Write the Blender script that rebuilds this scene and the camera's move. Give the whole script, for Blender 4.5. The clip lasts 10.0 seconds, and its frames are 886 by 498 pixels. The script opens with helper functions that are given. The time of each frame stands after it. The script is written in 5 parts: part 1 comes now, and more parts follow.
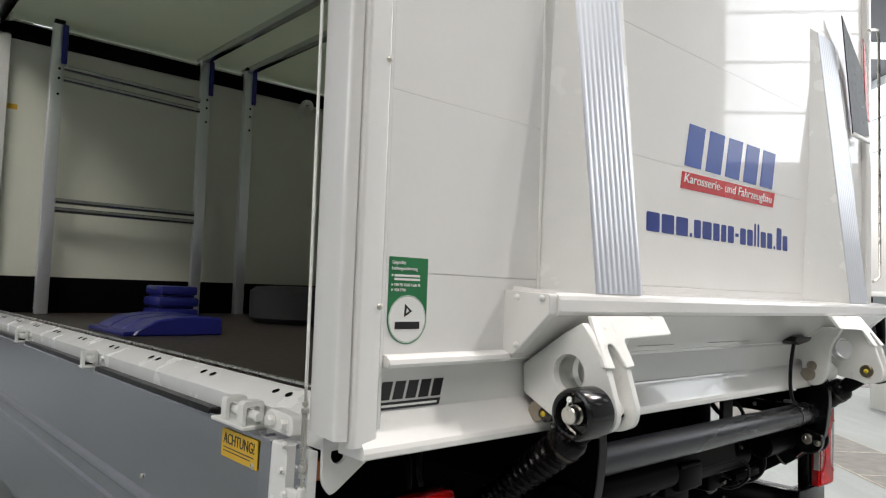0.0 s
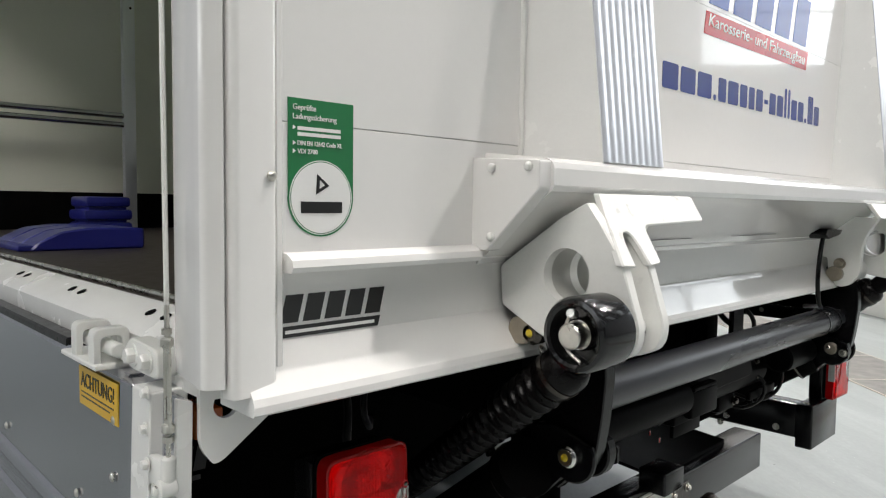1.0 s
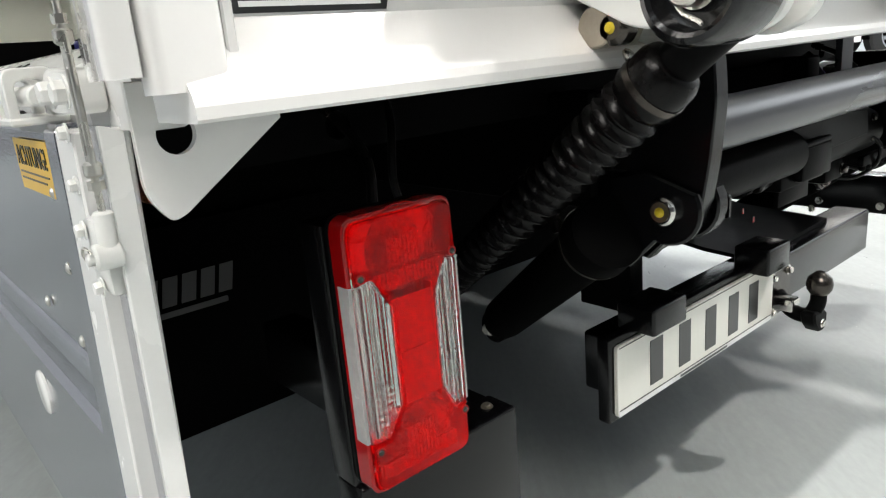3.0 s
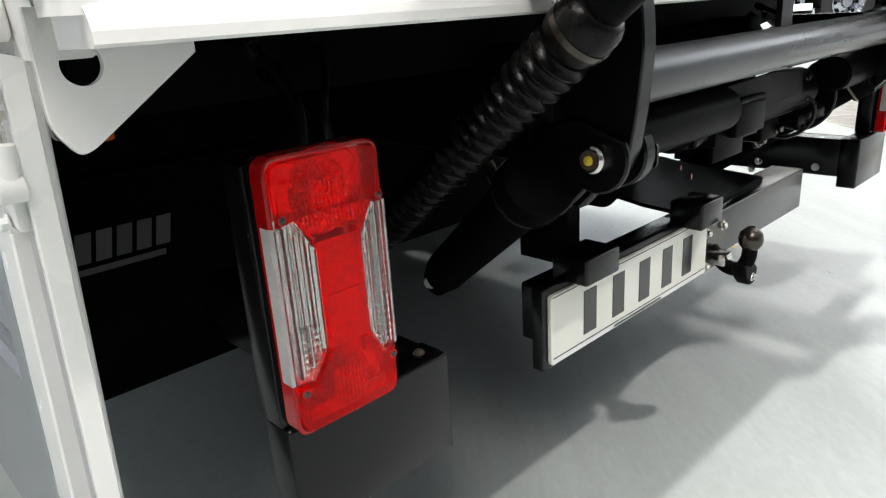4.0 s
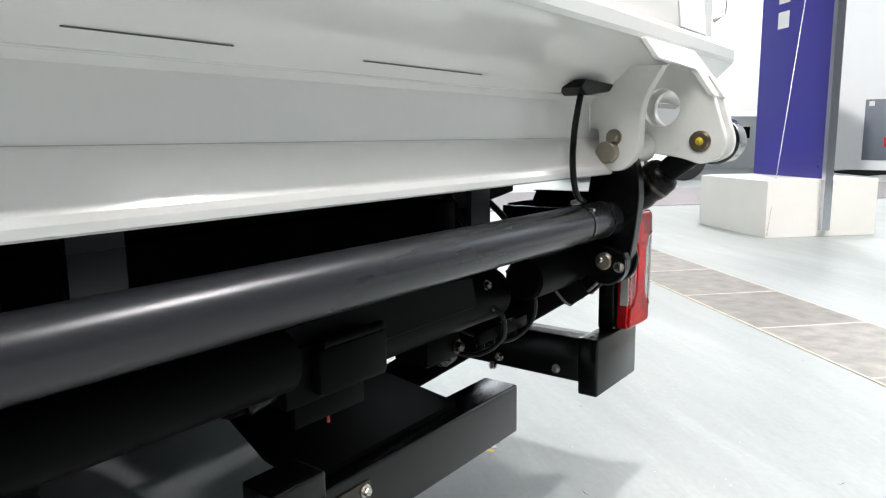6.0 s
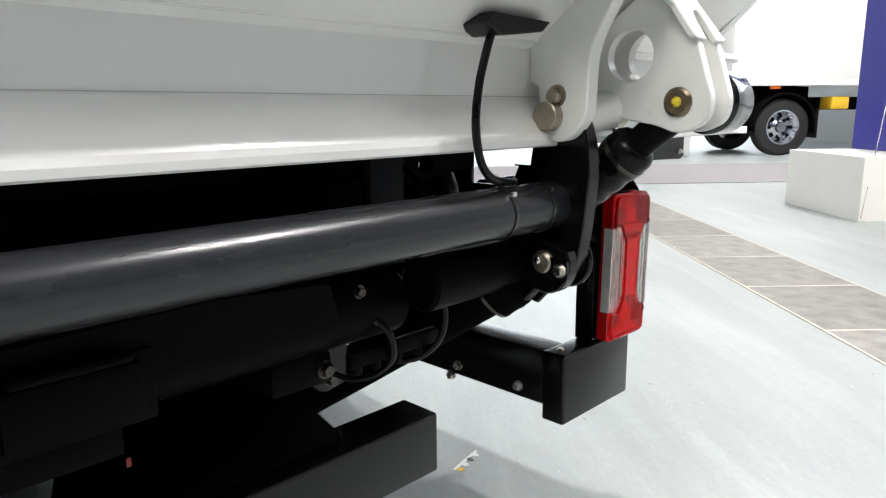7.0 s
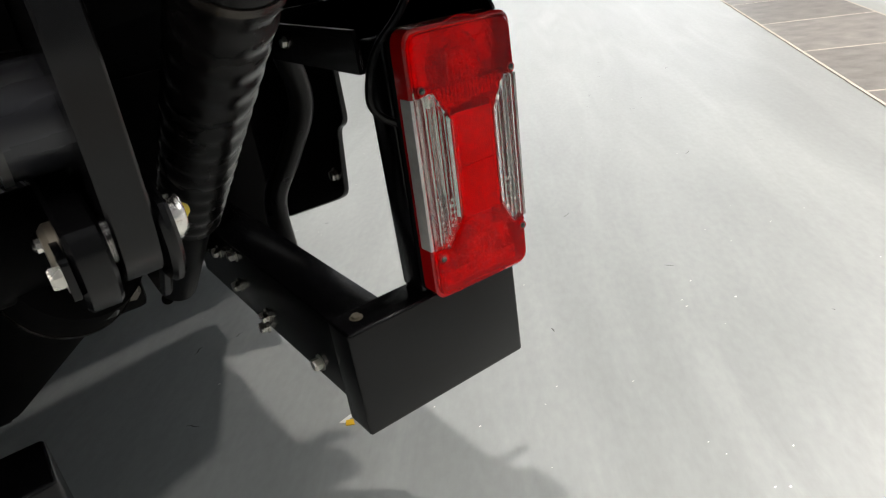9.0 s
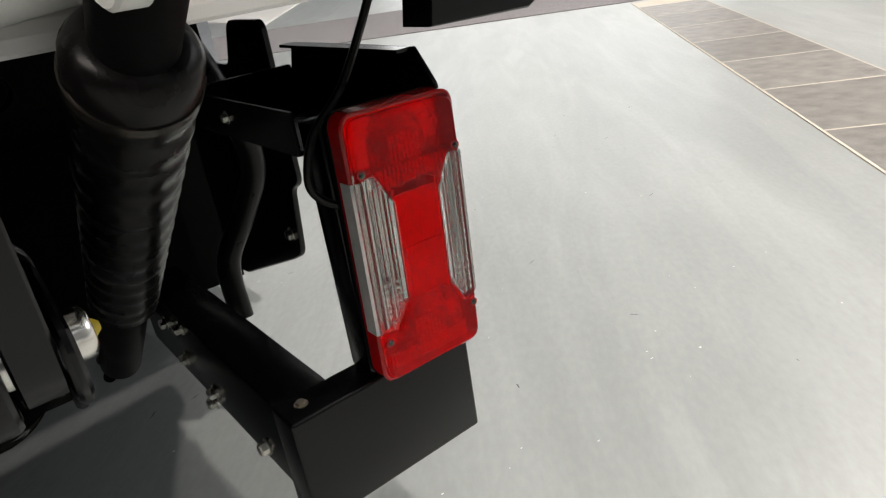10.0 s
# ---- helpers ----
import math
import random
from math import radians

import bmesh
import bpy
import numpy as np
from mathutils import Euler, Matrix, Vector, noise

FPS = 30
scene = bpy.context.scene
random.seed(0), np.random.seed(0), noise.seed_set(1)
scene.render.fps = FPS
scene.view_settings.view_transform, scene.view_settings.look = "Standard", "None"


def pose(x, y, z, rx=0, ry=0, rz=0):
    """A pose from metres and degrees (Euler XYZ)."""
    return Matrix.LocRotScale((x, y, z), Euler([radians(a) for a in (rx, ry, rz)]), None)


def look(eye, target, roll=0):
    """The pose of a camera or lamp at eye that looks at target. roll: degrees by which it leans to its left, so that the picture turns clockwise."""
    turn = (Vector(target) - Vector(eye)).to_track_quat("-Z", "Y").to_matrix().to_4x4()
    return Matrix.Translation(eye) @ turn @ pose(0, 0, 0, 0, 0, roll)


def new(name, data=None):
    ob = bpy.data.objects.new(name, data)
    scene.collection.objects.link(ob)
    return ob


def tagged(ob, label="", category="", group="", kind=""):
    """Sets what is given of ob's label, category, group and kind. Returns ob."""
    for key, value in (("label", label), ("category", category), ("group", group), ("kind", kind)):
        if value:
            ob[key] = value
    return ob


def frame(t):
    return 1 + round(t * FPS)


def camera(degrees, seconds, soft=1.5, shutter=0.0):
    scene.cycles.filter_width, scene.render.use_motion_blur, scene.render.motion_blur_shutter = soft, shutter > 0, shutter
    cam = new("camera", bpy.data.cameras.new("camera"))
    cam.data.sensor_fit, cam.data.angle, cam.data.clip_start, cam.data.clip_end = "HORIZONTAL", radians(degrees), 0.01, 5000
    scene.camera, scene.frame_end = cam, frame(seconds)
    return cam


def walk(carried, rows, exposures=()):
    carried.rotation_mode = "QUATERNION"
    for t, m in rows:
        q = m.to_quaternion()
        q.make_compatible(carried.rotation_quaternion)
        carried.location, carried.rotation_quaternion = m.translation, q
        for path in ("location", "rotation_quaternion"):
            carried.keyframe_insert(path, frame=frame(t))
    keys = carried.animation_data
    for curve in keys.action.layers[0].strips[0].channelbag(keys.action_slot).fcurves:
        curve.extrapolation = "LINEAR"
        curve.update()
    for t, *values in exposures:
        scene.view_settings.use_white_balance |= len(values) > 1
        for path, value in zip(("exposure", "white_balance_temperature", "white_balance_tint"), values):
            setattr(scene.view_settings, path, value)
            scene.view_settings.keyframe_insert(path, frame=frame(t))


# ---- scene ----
cam = camera(65.0, 10.0, soft=1.2)
PATH = [
    (0, (-1.92, -0.971, 1.138), (-0.594, 0.522, 1.254), 2.0),
    (0.5, (-1.774, -0.803, 1.103), (-0.328, 0.579, 1.071), 2.1),
    (1, (-1.593, -0.674, 1.076), (-0.207, 0.762, 0.951), 0.7),
    (1.5, (-1.475, -0.596, 1.017), (-0.232, 0.96, 0.827), -1.4),
    (2, (-1.417, -0.495, 0.976), (-0.241, 1.078, 0.599), -3.8),
    (2.5, (-1.403, -0.467, 0.96), (-0.195, 1.073, 0.55), -4.4),
    (3, (-1.42, -0.486, 0.883), (-0.188, 0.994, 0.342), -5.0),
    (3.2, (-1.426, -0.491, 0.867), (-0.21, 0.97, 0.247), -5.0),
    (4.3, (-1.361, -0.529, 0.861), (-0.001, 0.789, 0.218), -3.8),
    (4.5, (-1.302, -0.549, 0.876), (0.101, 0.727, 0.239), -4.3),
    (5, (-1.153, -0.645, 0.942), (0.206, 0.734, 0.44), -6.3),
    (5.5, (-0.975, -0.644, 0.941), (0.471, 0.688, 0.578), -5.1),
    (6, (-0.701, -0.598, 0.926), (0.873, 0.594, 0.612), -0.7),
    (6.2, (-0.616, -0.596, 0.928), (0.987, 0.549, 0.580), 0.2),
    (7.3, (-0.103, -0.647, 0.901), (1.25, 0.771, 0.502), -0.6),
    (7.5, (-0.002, -0.576, 0.928), (1.422, 0.753, 0.475), -0.5),
    (8, (0.235, -0.541, 0.902), (1.761, 0.655, 0.411), -0.2),
    (8.3, (0.358, -0.543, 0.865), (1.833, 0.668, 0.27), -1.9),
    (8.5, (0.428, -0.543, 0.859), (1.644, 0.866, 0.125), -6.0),
    (9, (0.567, -0.527, 0.845), (1.537, 0.985, -0.034), -8.9),
    (9.5, (0.643, -0.492, 0.848), (1.598, 1.019, -0.049), -9.7),
    (10, (0.625, -0.513, 0.881), (1.679, 0.979, 0.067), -8.9),
]
EXPOSURES = [
    (0.0, -0.44, 6600, 12),
    (1.0, -0.34, 6550, 11),
    (2.0, 0.06, 6500, 10),
    (2.5, 0.12, 6500, 10),
    (3.0, 0.36, 6550, 10),
    (4.5, 0.4, 6500, 10),
    (5.0, 0.56, 6600, 11),
    (5.5, 0.4, 6500, 11),
    (6.0, 0.2, 6400, 11),
    (7.5, 0.1, 6500, 12),
    (8.0, -0.15, 6650, 13),
    (8.5, -0.36, 6800, 13),
    (9.0, -0.16, 6850, 14),
    (10.0, -0.26, 6950, 14),
]
walk(cam, [(t, look(eye, target, roll)) for t, eye, target, roll in PATH], EXPOSURES)

# ---- world and light ----
world = bpy.data.worlds.new("hall_air")
scene.world = world
world.use_nodes = True
world.node_tree.nodes["Background"].inputs[0].default_value = (0.9, 0.95, 1.0, 1)
world.node_tree.nodes["Background"].inputs[1].default_value = 0.15


def area_lamp(name, at, aim, sx, sy, watts, tint=(1, 1, 1)):
    data = bpy.data.lights.new(name, "AREA")
    data.shape, data.size, data.size_y, data.energy, data.color = "RECTANGLE", sx, sy, watts, tint
    ob = new(name, data)
    ob.matrix_world = look(at, aim)
    return tagged(ob, "area light high overhead in the hall, two of them added as fill", "lamp", kind="structure")


# First two placed from the edges of the floor shadows.
area_lamp("overhead_area_light", (2.95, -0.95, 9.0), (1.2, 0.2, 0.0), 0.16, 0.16, 660, (1, 0.97, 0.93))
area_lamp("overhead_area_light", (5.0, -3.6, 9.0), (0.8, 0.1, 0.3), 0.25, 0.25, 640, (1, 0.97, 0.93))
# Added broad fill from the left, no lamp known there.
area_lamp("overhead_area_light", (-5.8, -2.7, 8.0), (-0.8, 0.2, 1.0), 6.0, 2.4, 590, (1, 0.96, 0.91))
# Added only to brighten the truck and white boards far behind.
area_lamp("overhead_area_light", (10.3, 2.2, 8.5), (12.3, 4.2, 1.0), 0.6, 0.6, 1080, (1, 0.98, 0.95))


# ---- materials ----
def nodes_of(name):
    m = bpy.data.materials.new(name)
    m.use_nodes = True
    return m, m.node_tree.nodes, m.node_tree.links, m.node_tree.nodes["Principled BSDF"]


def surface(name, colour, rough, metal=0.0, coat=0.0, vary=0.06, scale=6.0, bump=0.02, fine=180.0, stretch=None, rough_vary=0.06, piece=0.0, trans=0.0, coat_rough=0.03, spec=0.5, detail=6):
    """Base colour with two scales of variation, rough patches and fine relief."""
    m, n, l, b = nodes_of(name)
    co = n.new("ShaderNodeTexCoord")
    mp = n.new("ShaderNodeMapping")
    l.new(co.outputs["Object"], mp.inputs[0])
    if stretch:
        mp.inputs["Scale"].default_value = stretch
    n1, n2 = n.new("ShaderNodeTexNoise"), n.new("ShaderNodeTexNoise")
    n1.inputs["Scale"].default_value, n2.inputs["Scale"].default_value = scale, fine
    n1.inputs["Detail"].default_value, n2.inputs["Detail"].default_value = detail, 3
    for t in (n1, n2):
        l.new(mp.outputs[0], t.inputs["Vector"])
    mixf = n.new("ShaderNodeMath")
    mixf.operation = "MULTIPLY_ADD"
    l.new(n2.outputs[0], mixf.inputs[0])
    mixf.inputs[1].default_value = 0.35
    l.new(n1.outputs[0], mixf.inputs[2])
    ramp = n.new("ShaderNodeMapRange")
    ramp.clamp = False
    ramp.inputs["From Min"].default_value, ramp.inputs["From Max"].default_value = 0.4, 0.95
    ramp.inputs["To Min"].default_value, ramp.inputs["To Max"].default_value = 1 - vary, 1 + vary
    l.new(mixf.outputs[0], ramp.inputs[0])
    mul = n.new("ShaderNodeVectorMath")
    mul.operation = "SCALE"
    mul.inputs[0].default_value = colour
    l.new(ramp.outputs[0], mul.inputs["Scale"])
    last = mul.outputs[0]
    if piece:
        info = n.new("ShaderNodeObjectInfo")
        pr = n.new("ShaderNodeMapRange")
        pr.inputs["To Min"].default_value, pr.inputs["To Max"].default_value = 1 - piece, 1 + piece
        l.new(info.outputs["Random"], pr.inputs[0])
        m2 = n.new("ShaderNodeVectorMath")
        m2.operation = "SCALE"
        l.new(last, m2.inputs[0])
        l.new(pr.outputs[0], m2.inputs["Scale"])
        last = m2.outputs[0]
    l.new(last, b.inputs["Base Color"])
    rr = n.new("ShaderNodeMapRange")
    rr.clamp = False
    rr.inputs["From Min"].default_value, rr.inputs["From Max"].default_value = 0.1, 0.9
    rr.inputs["To Min"].default_value, rr.inputs["To Max"].default_value = max(0.02, rough - rough_vary), rough + rough_vary
    l.new(n1.outputs[0], rr.inputs[0])
    l.new(rr.outputs[0], b.inputs["Roughness"])
    b.inputs["Metallic"].default_value = metal
    b.inputs["Coat Weight"].default_value = coat
    b.inputs["Specular IOR Level"].default_value = spec
    b.inputs["Coat Roughness"].default_value = coat_rough
    b.inputs["Transmission Weight"].default_value = trans
    if bump:
        bp = n.new("ShaderNodeBump")
        bp.inputs["Strength"].default_value = bump
        bp.inputs["Distance"].default_value = 0.01
        l.new(mixf.outputs[0], bp.inputs["Height"])
        l.new(bp.outputs[0], b.inputs["Normal"])
    return m


def glowing(name, colour, power):
    m, n, l, b = nodes_of(name)
    b.inputs["Base Color"].default_value = (*colour, 1)
    b.inputs["Emission Color"].default_value = (*colour, 1)
    b.inputs["Emission Strength"].default_value = power
    return m


WHITE = surface("white_gloss_paint", (0.80, 0.79, 0.77), 0.16, coat=1.0, vary=0.025, scale=3, bump=0.012, fine=60)
WHITE_RIM = surface("white_powder_coat", (0.80, 0.80, 0.78), 0.26, coat=0.5, vary=0.03, scale=9, bump=0.03, coat_rough=0.08)
WHITE_PART = surface("white_sprayed_steel", (0.78, 0.78, 0.75), 0.3, coat=0.4, vary=0.04, scale=20, bump=0.05, coat_rough=0.1)
GRP = surface("cream_wall_panel", (0.77, 0.78, 0.68), 0.35, vary=0.04, scale=2, bump=0.02)
SEAM = surface("grey_sealant", (0.45, 0.45, 0.42), 0.6)
ALU = surface("anodised_aluminium", (0.58, 0.585, 0.63), 0.16, metal=1.0, vary=0.06, scale=2.2, bump=0.10, fine=240, stretch=(1, 0.5, 1), rough_vary=0.07, detail=2)
ALU_BRIGHT = surface("bright_extruded_aluminium", (0.86, 0.875, 0.92), 0.30, metal=0.75, vary=0.06, scale=8, bump=0.02, stretch=(1, 1, 0.1))
STEEL = surface("zinc_plated_steel", (0.62, 0.60, 0.55), 0.28, metal=1.0, vary=0.12, scale=30, bump=0.05)
BRIGHT_STEEL = surface("machined_bright_steel", (0.72, 0.70, 0.66), 0.18, metal=1.0, vary=0.1, scale=40, bump=0.03)
DULL_STEEL = surface("dull_pin_steel", (0.36, 0.32, 0.26), 0.4, metal=0.9, vary=0.15, scale=40, bump=0.05)
BALL_STEEL = surface("greased_dark_steel", (0.075, 0.066, 0.058), 0.22, metal=0.8, vary=0.3, scale=60, bump=0.05)
BLACK = surface("black_chassis_paint", (0.0038, 0.0038, 0.0039), 0.40, vary=0.2, scale=14, bump=0.04, spec=0.03)
BLACK_SATIN = surface("black_satin_powder_coat", (0.0035, 0.0035, 0.0040), 0.22, vary=0.15, scale=30, bump=0.0, fine=500, rough_vary=0.012, spec=0.32)
TUBE = surface("graphite_tube_paint", (0.022, 0.023, 0.028), 0.28, metal=0.3, vary=0.12, scale=10, bump=0.02, stretch=(0.2, 1, 1), spec=0.64)
RUBBER = surface("black_rubber", (0.0045, 0.0043, 0.0043), 0.30, vary=0.2, scale=40, bump=0.08, spec=0.22)
ROLLER = surface("polished_black_roller", (0.006, 0.006, 0.0065), 0.16, coat=0.5, vary=0.2, scale=25, bump=0.06, spec=0.3)
BELLOWS = surface("glossy_bellows_rubber", (0.0045, 0.004, 0.004), 0.26, vary=0.2, scale=30, bump=0.04, spec=0.15)
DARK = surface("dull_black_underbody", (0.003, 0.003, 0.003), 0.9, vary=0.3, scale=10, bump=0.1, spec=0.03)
RED = surface("red_lamp_plastic", (0.50, 0.003, 0.005), 0.10, coat=0.3, vary=0.05, scale=40, bump=0.0, spec=0.3)
RED_DARK = surface("dark_red_lamp_rim", (0.34, 0.003, 0.004), 0.12, coat=0.3, vary=0.05, scale=40, bump=0.0, spec=0.3)
RED_BACK = surface("deep_red_lamp_backing", (0.88, 0.42, 0.38), 0.18, metal=1.0, vary=0.1, scale=60, bump=0.3, fine=90)
RED_DEEP = surface("red_reflex_panel", (0.62, 0.02, 0.02), 0.22, metal=0.7, vary=0.1, scale=300, bump=0.1, fine=500)
LENS_GREY = surface("frosted_lens_wall", (0.42, 0.41, 0.40), 0.25, vary=0.15, scale=30, bump=0.05, coat=0.4)
BOWL = surface("bright_lamp_bowl", (0.95, 0.93, 0.91), 0.12, metal=1.0, vary=0.12, scale=50, bump=0.8, fine=240)
LAMP_SILVER = surface("silvered_lamp_reflector", (0.62, 0.60, 0.60), 0.24, metal=1.0, vary=0.1, scale=30, bump=0.05)


def lens_glass(name, colour, ribs, rough=0.03, bump=0.5, clear=1.0):
    """Tinted transparent plastic with upright ribs and a fine cross pattern."""
    m, n, l, b = nodes_of(name)
    b.inputs["Base Color"].default_value = (*colour, 1)
    b.inputs["Roughness"].default_value = rough
    b.inputs["IOR"].default_value = 1.3
    b.inputs["Transmission Weight"].default_value = clear
    co, w1, w2 = n.new("ShaderNodeTexCoord"), n.new("ShaderNodeTexWave"), n.new("ShaderNodeTexWave")
    w1.bands_direction, w2.bands_direction = "X", "Z"
    w1.inputs["Scale"].default_value, w2.inputs["Scale"].default_value = ribs, ribs * 0.7
    add = n.new("ShaderNodeMath")
    add.operation = "MULTIPLY_ADD"
    add.inputs[1].default_value = 0.45
    for w in (w1, w2):
        l.new(co.outputs["Object"], w.inputs["Vector"])
    l.new(w2.outputs["Fac"], add.inputs[0])
    l.new(w1.outputs["Fac"], add.inputs[2])
    bp = n.new("ShaderNodeBump")
    bp.inputs["Strength"].default_value, bp.inputs["Distance"].default_value = bump, 0.002
    l.new(add.outputs[0], bp.inputs["Height"])
    l.new(bp.outputs[0], b.inputs["Normal"])
    return m


RED_GLASS = lens_glass("clear_red_lens_plastic", (0.99, 0.003, 0.005), 60.0, 0.02, 0.03, 0.93)
RED_GLASS.node_tree.nodes["Principled BSDF"].inputs["IOR"].default_value = 1.24
CLEAR = lens_glass("clear_ribbed_lens_plastic", (0.98, 0.97, 0.95), 52.0, 0.03, 0.35)
YELLOW = surface("yellow_grease_cap", (0.60, 0.45, 0.02), 0.4)
CAP_STEEL = surface("greased_cap_steel", (0.20, 0.16, 0.11), 0.35, metal=0.9, vary=0.2, scale=60, bump=0.06)
LABEL_YELLOW = surface("yellow_warning_foil", (0.72, 0.44, 0.025), 0.35, coat=0.3)
INK = surface("black_ink", (0.01, 0.01, 0.01), 0.3, coat=0.4)
GREEN = surface("green_sticker_foil", (0.012, 0.17, 0.055), 0.3, coat=0.5)
PAPER = surface("white_sticker_foil", (0.80, 0.80, 0.78), 0.25, coat=0.5, vary=0.02)
BLUE = surface("blue_sticker_foil", (0.035, 0.085, 0.36), 0.25, coat=0.25, vary=0.03)
NAVY = surface("dark_blue_sticker_foil", (0.02, 0.04, 0.22), 0.25, coat=0.25, vary=0.03)
RED_FOIL = surface("red_sticker_foil", (0.52, 0.02, 0.025), 0.25, coat=0.25, vary=0.03)
GREY_INK = surface("grey_print", (0.07, 0.07, 0.07), 0.6)
PLATE_WHITE = surface("white_plate_foil", (0.78, 0.77, 0.70), 0.3, coat=0.3, vary=0.02)
BED = surface("brown_phenolic_board", (0.035, 0.026, 0.022), 0.45, vary=0.2, scale=30, bump=0.1)
CHOCK = surface("blue_moulded_plastic", (0.012, 0.015, 0.17), 0.35, coat=0.2, vary=0.1)
BANNER = surface("blue_banner_laminate", (0.030, 0.026, 0.27), 0.3, coat=0.2, vary=0.05, scale=2)
PLINTH = surface("white_plinth_board", (0.80, 0.78, 0.74), 0.5, vary=0.03, scale=3)
FLOOR = surface("polished_grey_screed", (0.310, 0.333, 0.328), 0.39, vary=0.17, scale=1.5, bump=0.006, fine=70, rough_vary=0.10, spec=0.38, detail=7, stretch=(1.0, 0.45, 1.0))


def streaks(m, turn, size, amount):
    """Long faint wiped smears over a surface's colour."""
    n, l = m.node_tree.nodes, m.node_tree.links
    b = n["Principled BSDF"]
    source = b.inputs["Base Color"].links[0].from_socket
    co, mp, no = n.new("ShaderNodeTexCoord"), n.new("ShaderNodeMapping"), n.new("ShaderNodeTexNoise")
    mp.inputs["Rotation"].default_value = (0, 0, radians(turn))
    mp.inputs["Scale"].default_value = (size, size * 0.16, size)
    no.inputs["Scale"].default_value, no.inputs["Detail"].default_value, no.inputs["Distortion"].default_value = 1.0, 9, 1.2
    no.inputs["Roughness"].default_value = 0.62
    l.new(co.outputs["Object"], mp.inputs[0])
    l.new(mp.outputs[0], no.inputs["Vector"])
    r = n.new("ShaderNodeMapRange")
    r.inputs["From Min"].default_value, r.inputs["From Max"].default_value = 0.42, 0.72
    r.inputs["To Min"].default_value, r.inputs["To Max"].default_value = 1 - amount, 1 + amount
    l.new(no.outputs[0], r.inputs[0])
    mul = n.new("ShaderNodeVectorMath")
    mul.operation = "SCALE"
    l.new(source, mul.inputs[0])
    l.new(r.outputs[0], mul.inputs["Scale"])
    l.new(mul.outputs[0], b.inputs["Base Color"])


streaks(FLOOR, 25, 5.0, 0.07)
streaks(FLOOR, -60, 2.2, 0.07)
TILE = surface("worn_stone_tile", (0.20, 0.188, 0.172), 0.45, vary=0.5, scale=9, bump=0.12, piece=0.2, spec=0.35)
GROUT = surface("pale_tile_grout", (0.52, 0.47, 0.40), 0.7, vary=0.15, scale=20)
CARPET = surface("grey_fair_carpet", (0.235, 0.222, 0.230), 0.95, vary=0.35, scale=70, bump=0.5, fine=400, spec=0.1)
HALL = surface("white_hall_wall", (0.80, 0.81, 0.82), 0.7, vary=0.03, scale=0.4)
HALL_MID = surface("grey_hall_wall", (0.55, 0.55, 0.56), 0.8, vary=0.1, scale=0.4)
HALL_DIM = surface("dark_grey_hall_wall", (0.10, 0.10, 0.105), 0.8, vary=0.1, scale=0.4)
ROOF = surface("dark_hall_roof", (0.12, 0.12, 0.125), 0.8, vary=0.1, scale=0.4)
TYRE = surface("tyre_rubber", (0.009, 0.009, 0.0095), 0.7, vary=0.2, scale=30, bump=0.1)
ROOF_GRP = surface("translucent_roof_panel", (0.72, 0.78, 0.66), 0.4, vary=0.05, scale=2, bump=0.02)
_n, _l = ROOF_GRP.node_tree.nodes, ROOF_GRP.node_tree.links
_through, _mix = _n.new("ShaderNodeBsdfTranslucent"), _n.new("ShaderNodeMixShader")
_through.inputs[0].default_value = (0.60, 0.64, 0.54, 1)
_mix.inputs[0].default_value = 0.22
_l.new(_n["Principled BSDF"].outputs[0], _mix.inputs[1])
_l.new(_through.outputs[0], _mix.inputs[2])
_l.new(_mix.outputs[0], _n["Material Output"].inputs[0])
ORANGE = surface("orange_reflector", (0.45, 0.09, 0.01), 0.15, coat=0.8)
POSTER_GREY = surface("grey_blue_poster_board", (0.16, 0.18, 0.22), 0.5, vary=0.04)
SKYLIGHT = glowing("skylight_panel", (0.90, 0.96, 1.0), 1.5)
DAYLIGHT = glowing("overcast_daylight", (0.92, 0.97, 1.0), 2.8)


# ---- mesh tools ----
def box(bm, x0, x1, y0, y1, z0, z1, bevel=0.0, segs=2, m=None):
    before = set(bm.verts)
    vs = [bm.verts.new((x, y, z)) for x in (x0, x1) for y in (y0, y1) for z in (z0, z1)]
    fs = [bm.faces.new([vs[i] for i in q]) for q in ((0, 1, 3, 2), (4, 6, 7, 5), (0, 4, 5, 1), (2, 3, 7, 6), (0, 2, 6, 4), (1, 5, 7, 3))]
    if bevel:
        es = list({e for f in fs for e in f.edges})
        bmesh.ops.bevel(bm, geom=es, offset=bevel, segments=segs, profile=0.5, affect="EDGES")
    if m is not None:
        bmesh.ops.transform(bm, matrix=m, verts=[v for v in bm.verts if v not in before])
    return bm


def axes_for(d):
    d = Vector(d).normalized()
    a = d.orthogonal().normalized()
    return a, d.cross(a), d


def lathe(bm, p0, p1, rows, seg=24, caps=True):
    """Rows of (part of the way from p0 to p1, radius), turned round that line."""
    p0, p1 = Vector(p0), Vector(p1)
    a, b, d = axes_for(p1 - p0)
    rings = []
    for s, r in rows:
        c = p0.lerp(p1, s)
        rings.append([bm.verts.new(c + r * (math.cos(2 * math.pi * k / seg) * a + math.sin(2 * math.pi * k / seg) * b)) for k in range(seg)])
    for u, w in zip(rings, rings[1:]):
        for k in range(seg):
            f = bm.faces.new((u[k], u[(k + 1) % seg], w[(k + 1) % seg], w[k]))
            f.smooth = True
    if caps:
        bm.faces.new(rings[0][::-1])
        bm.faces.new(rings[-1])
    return bm


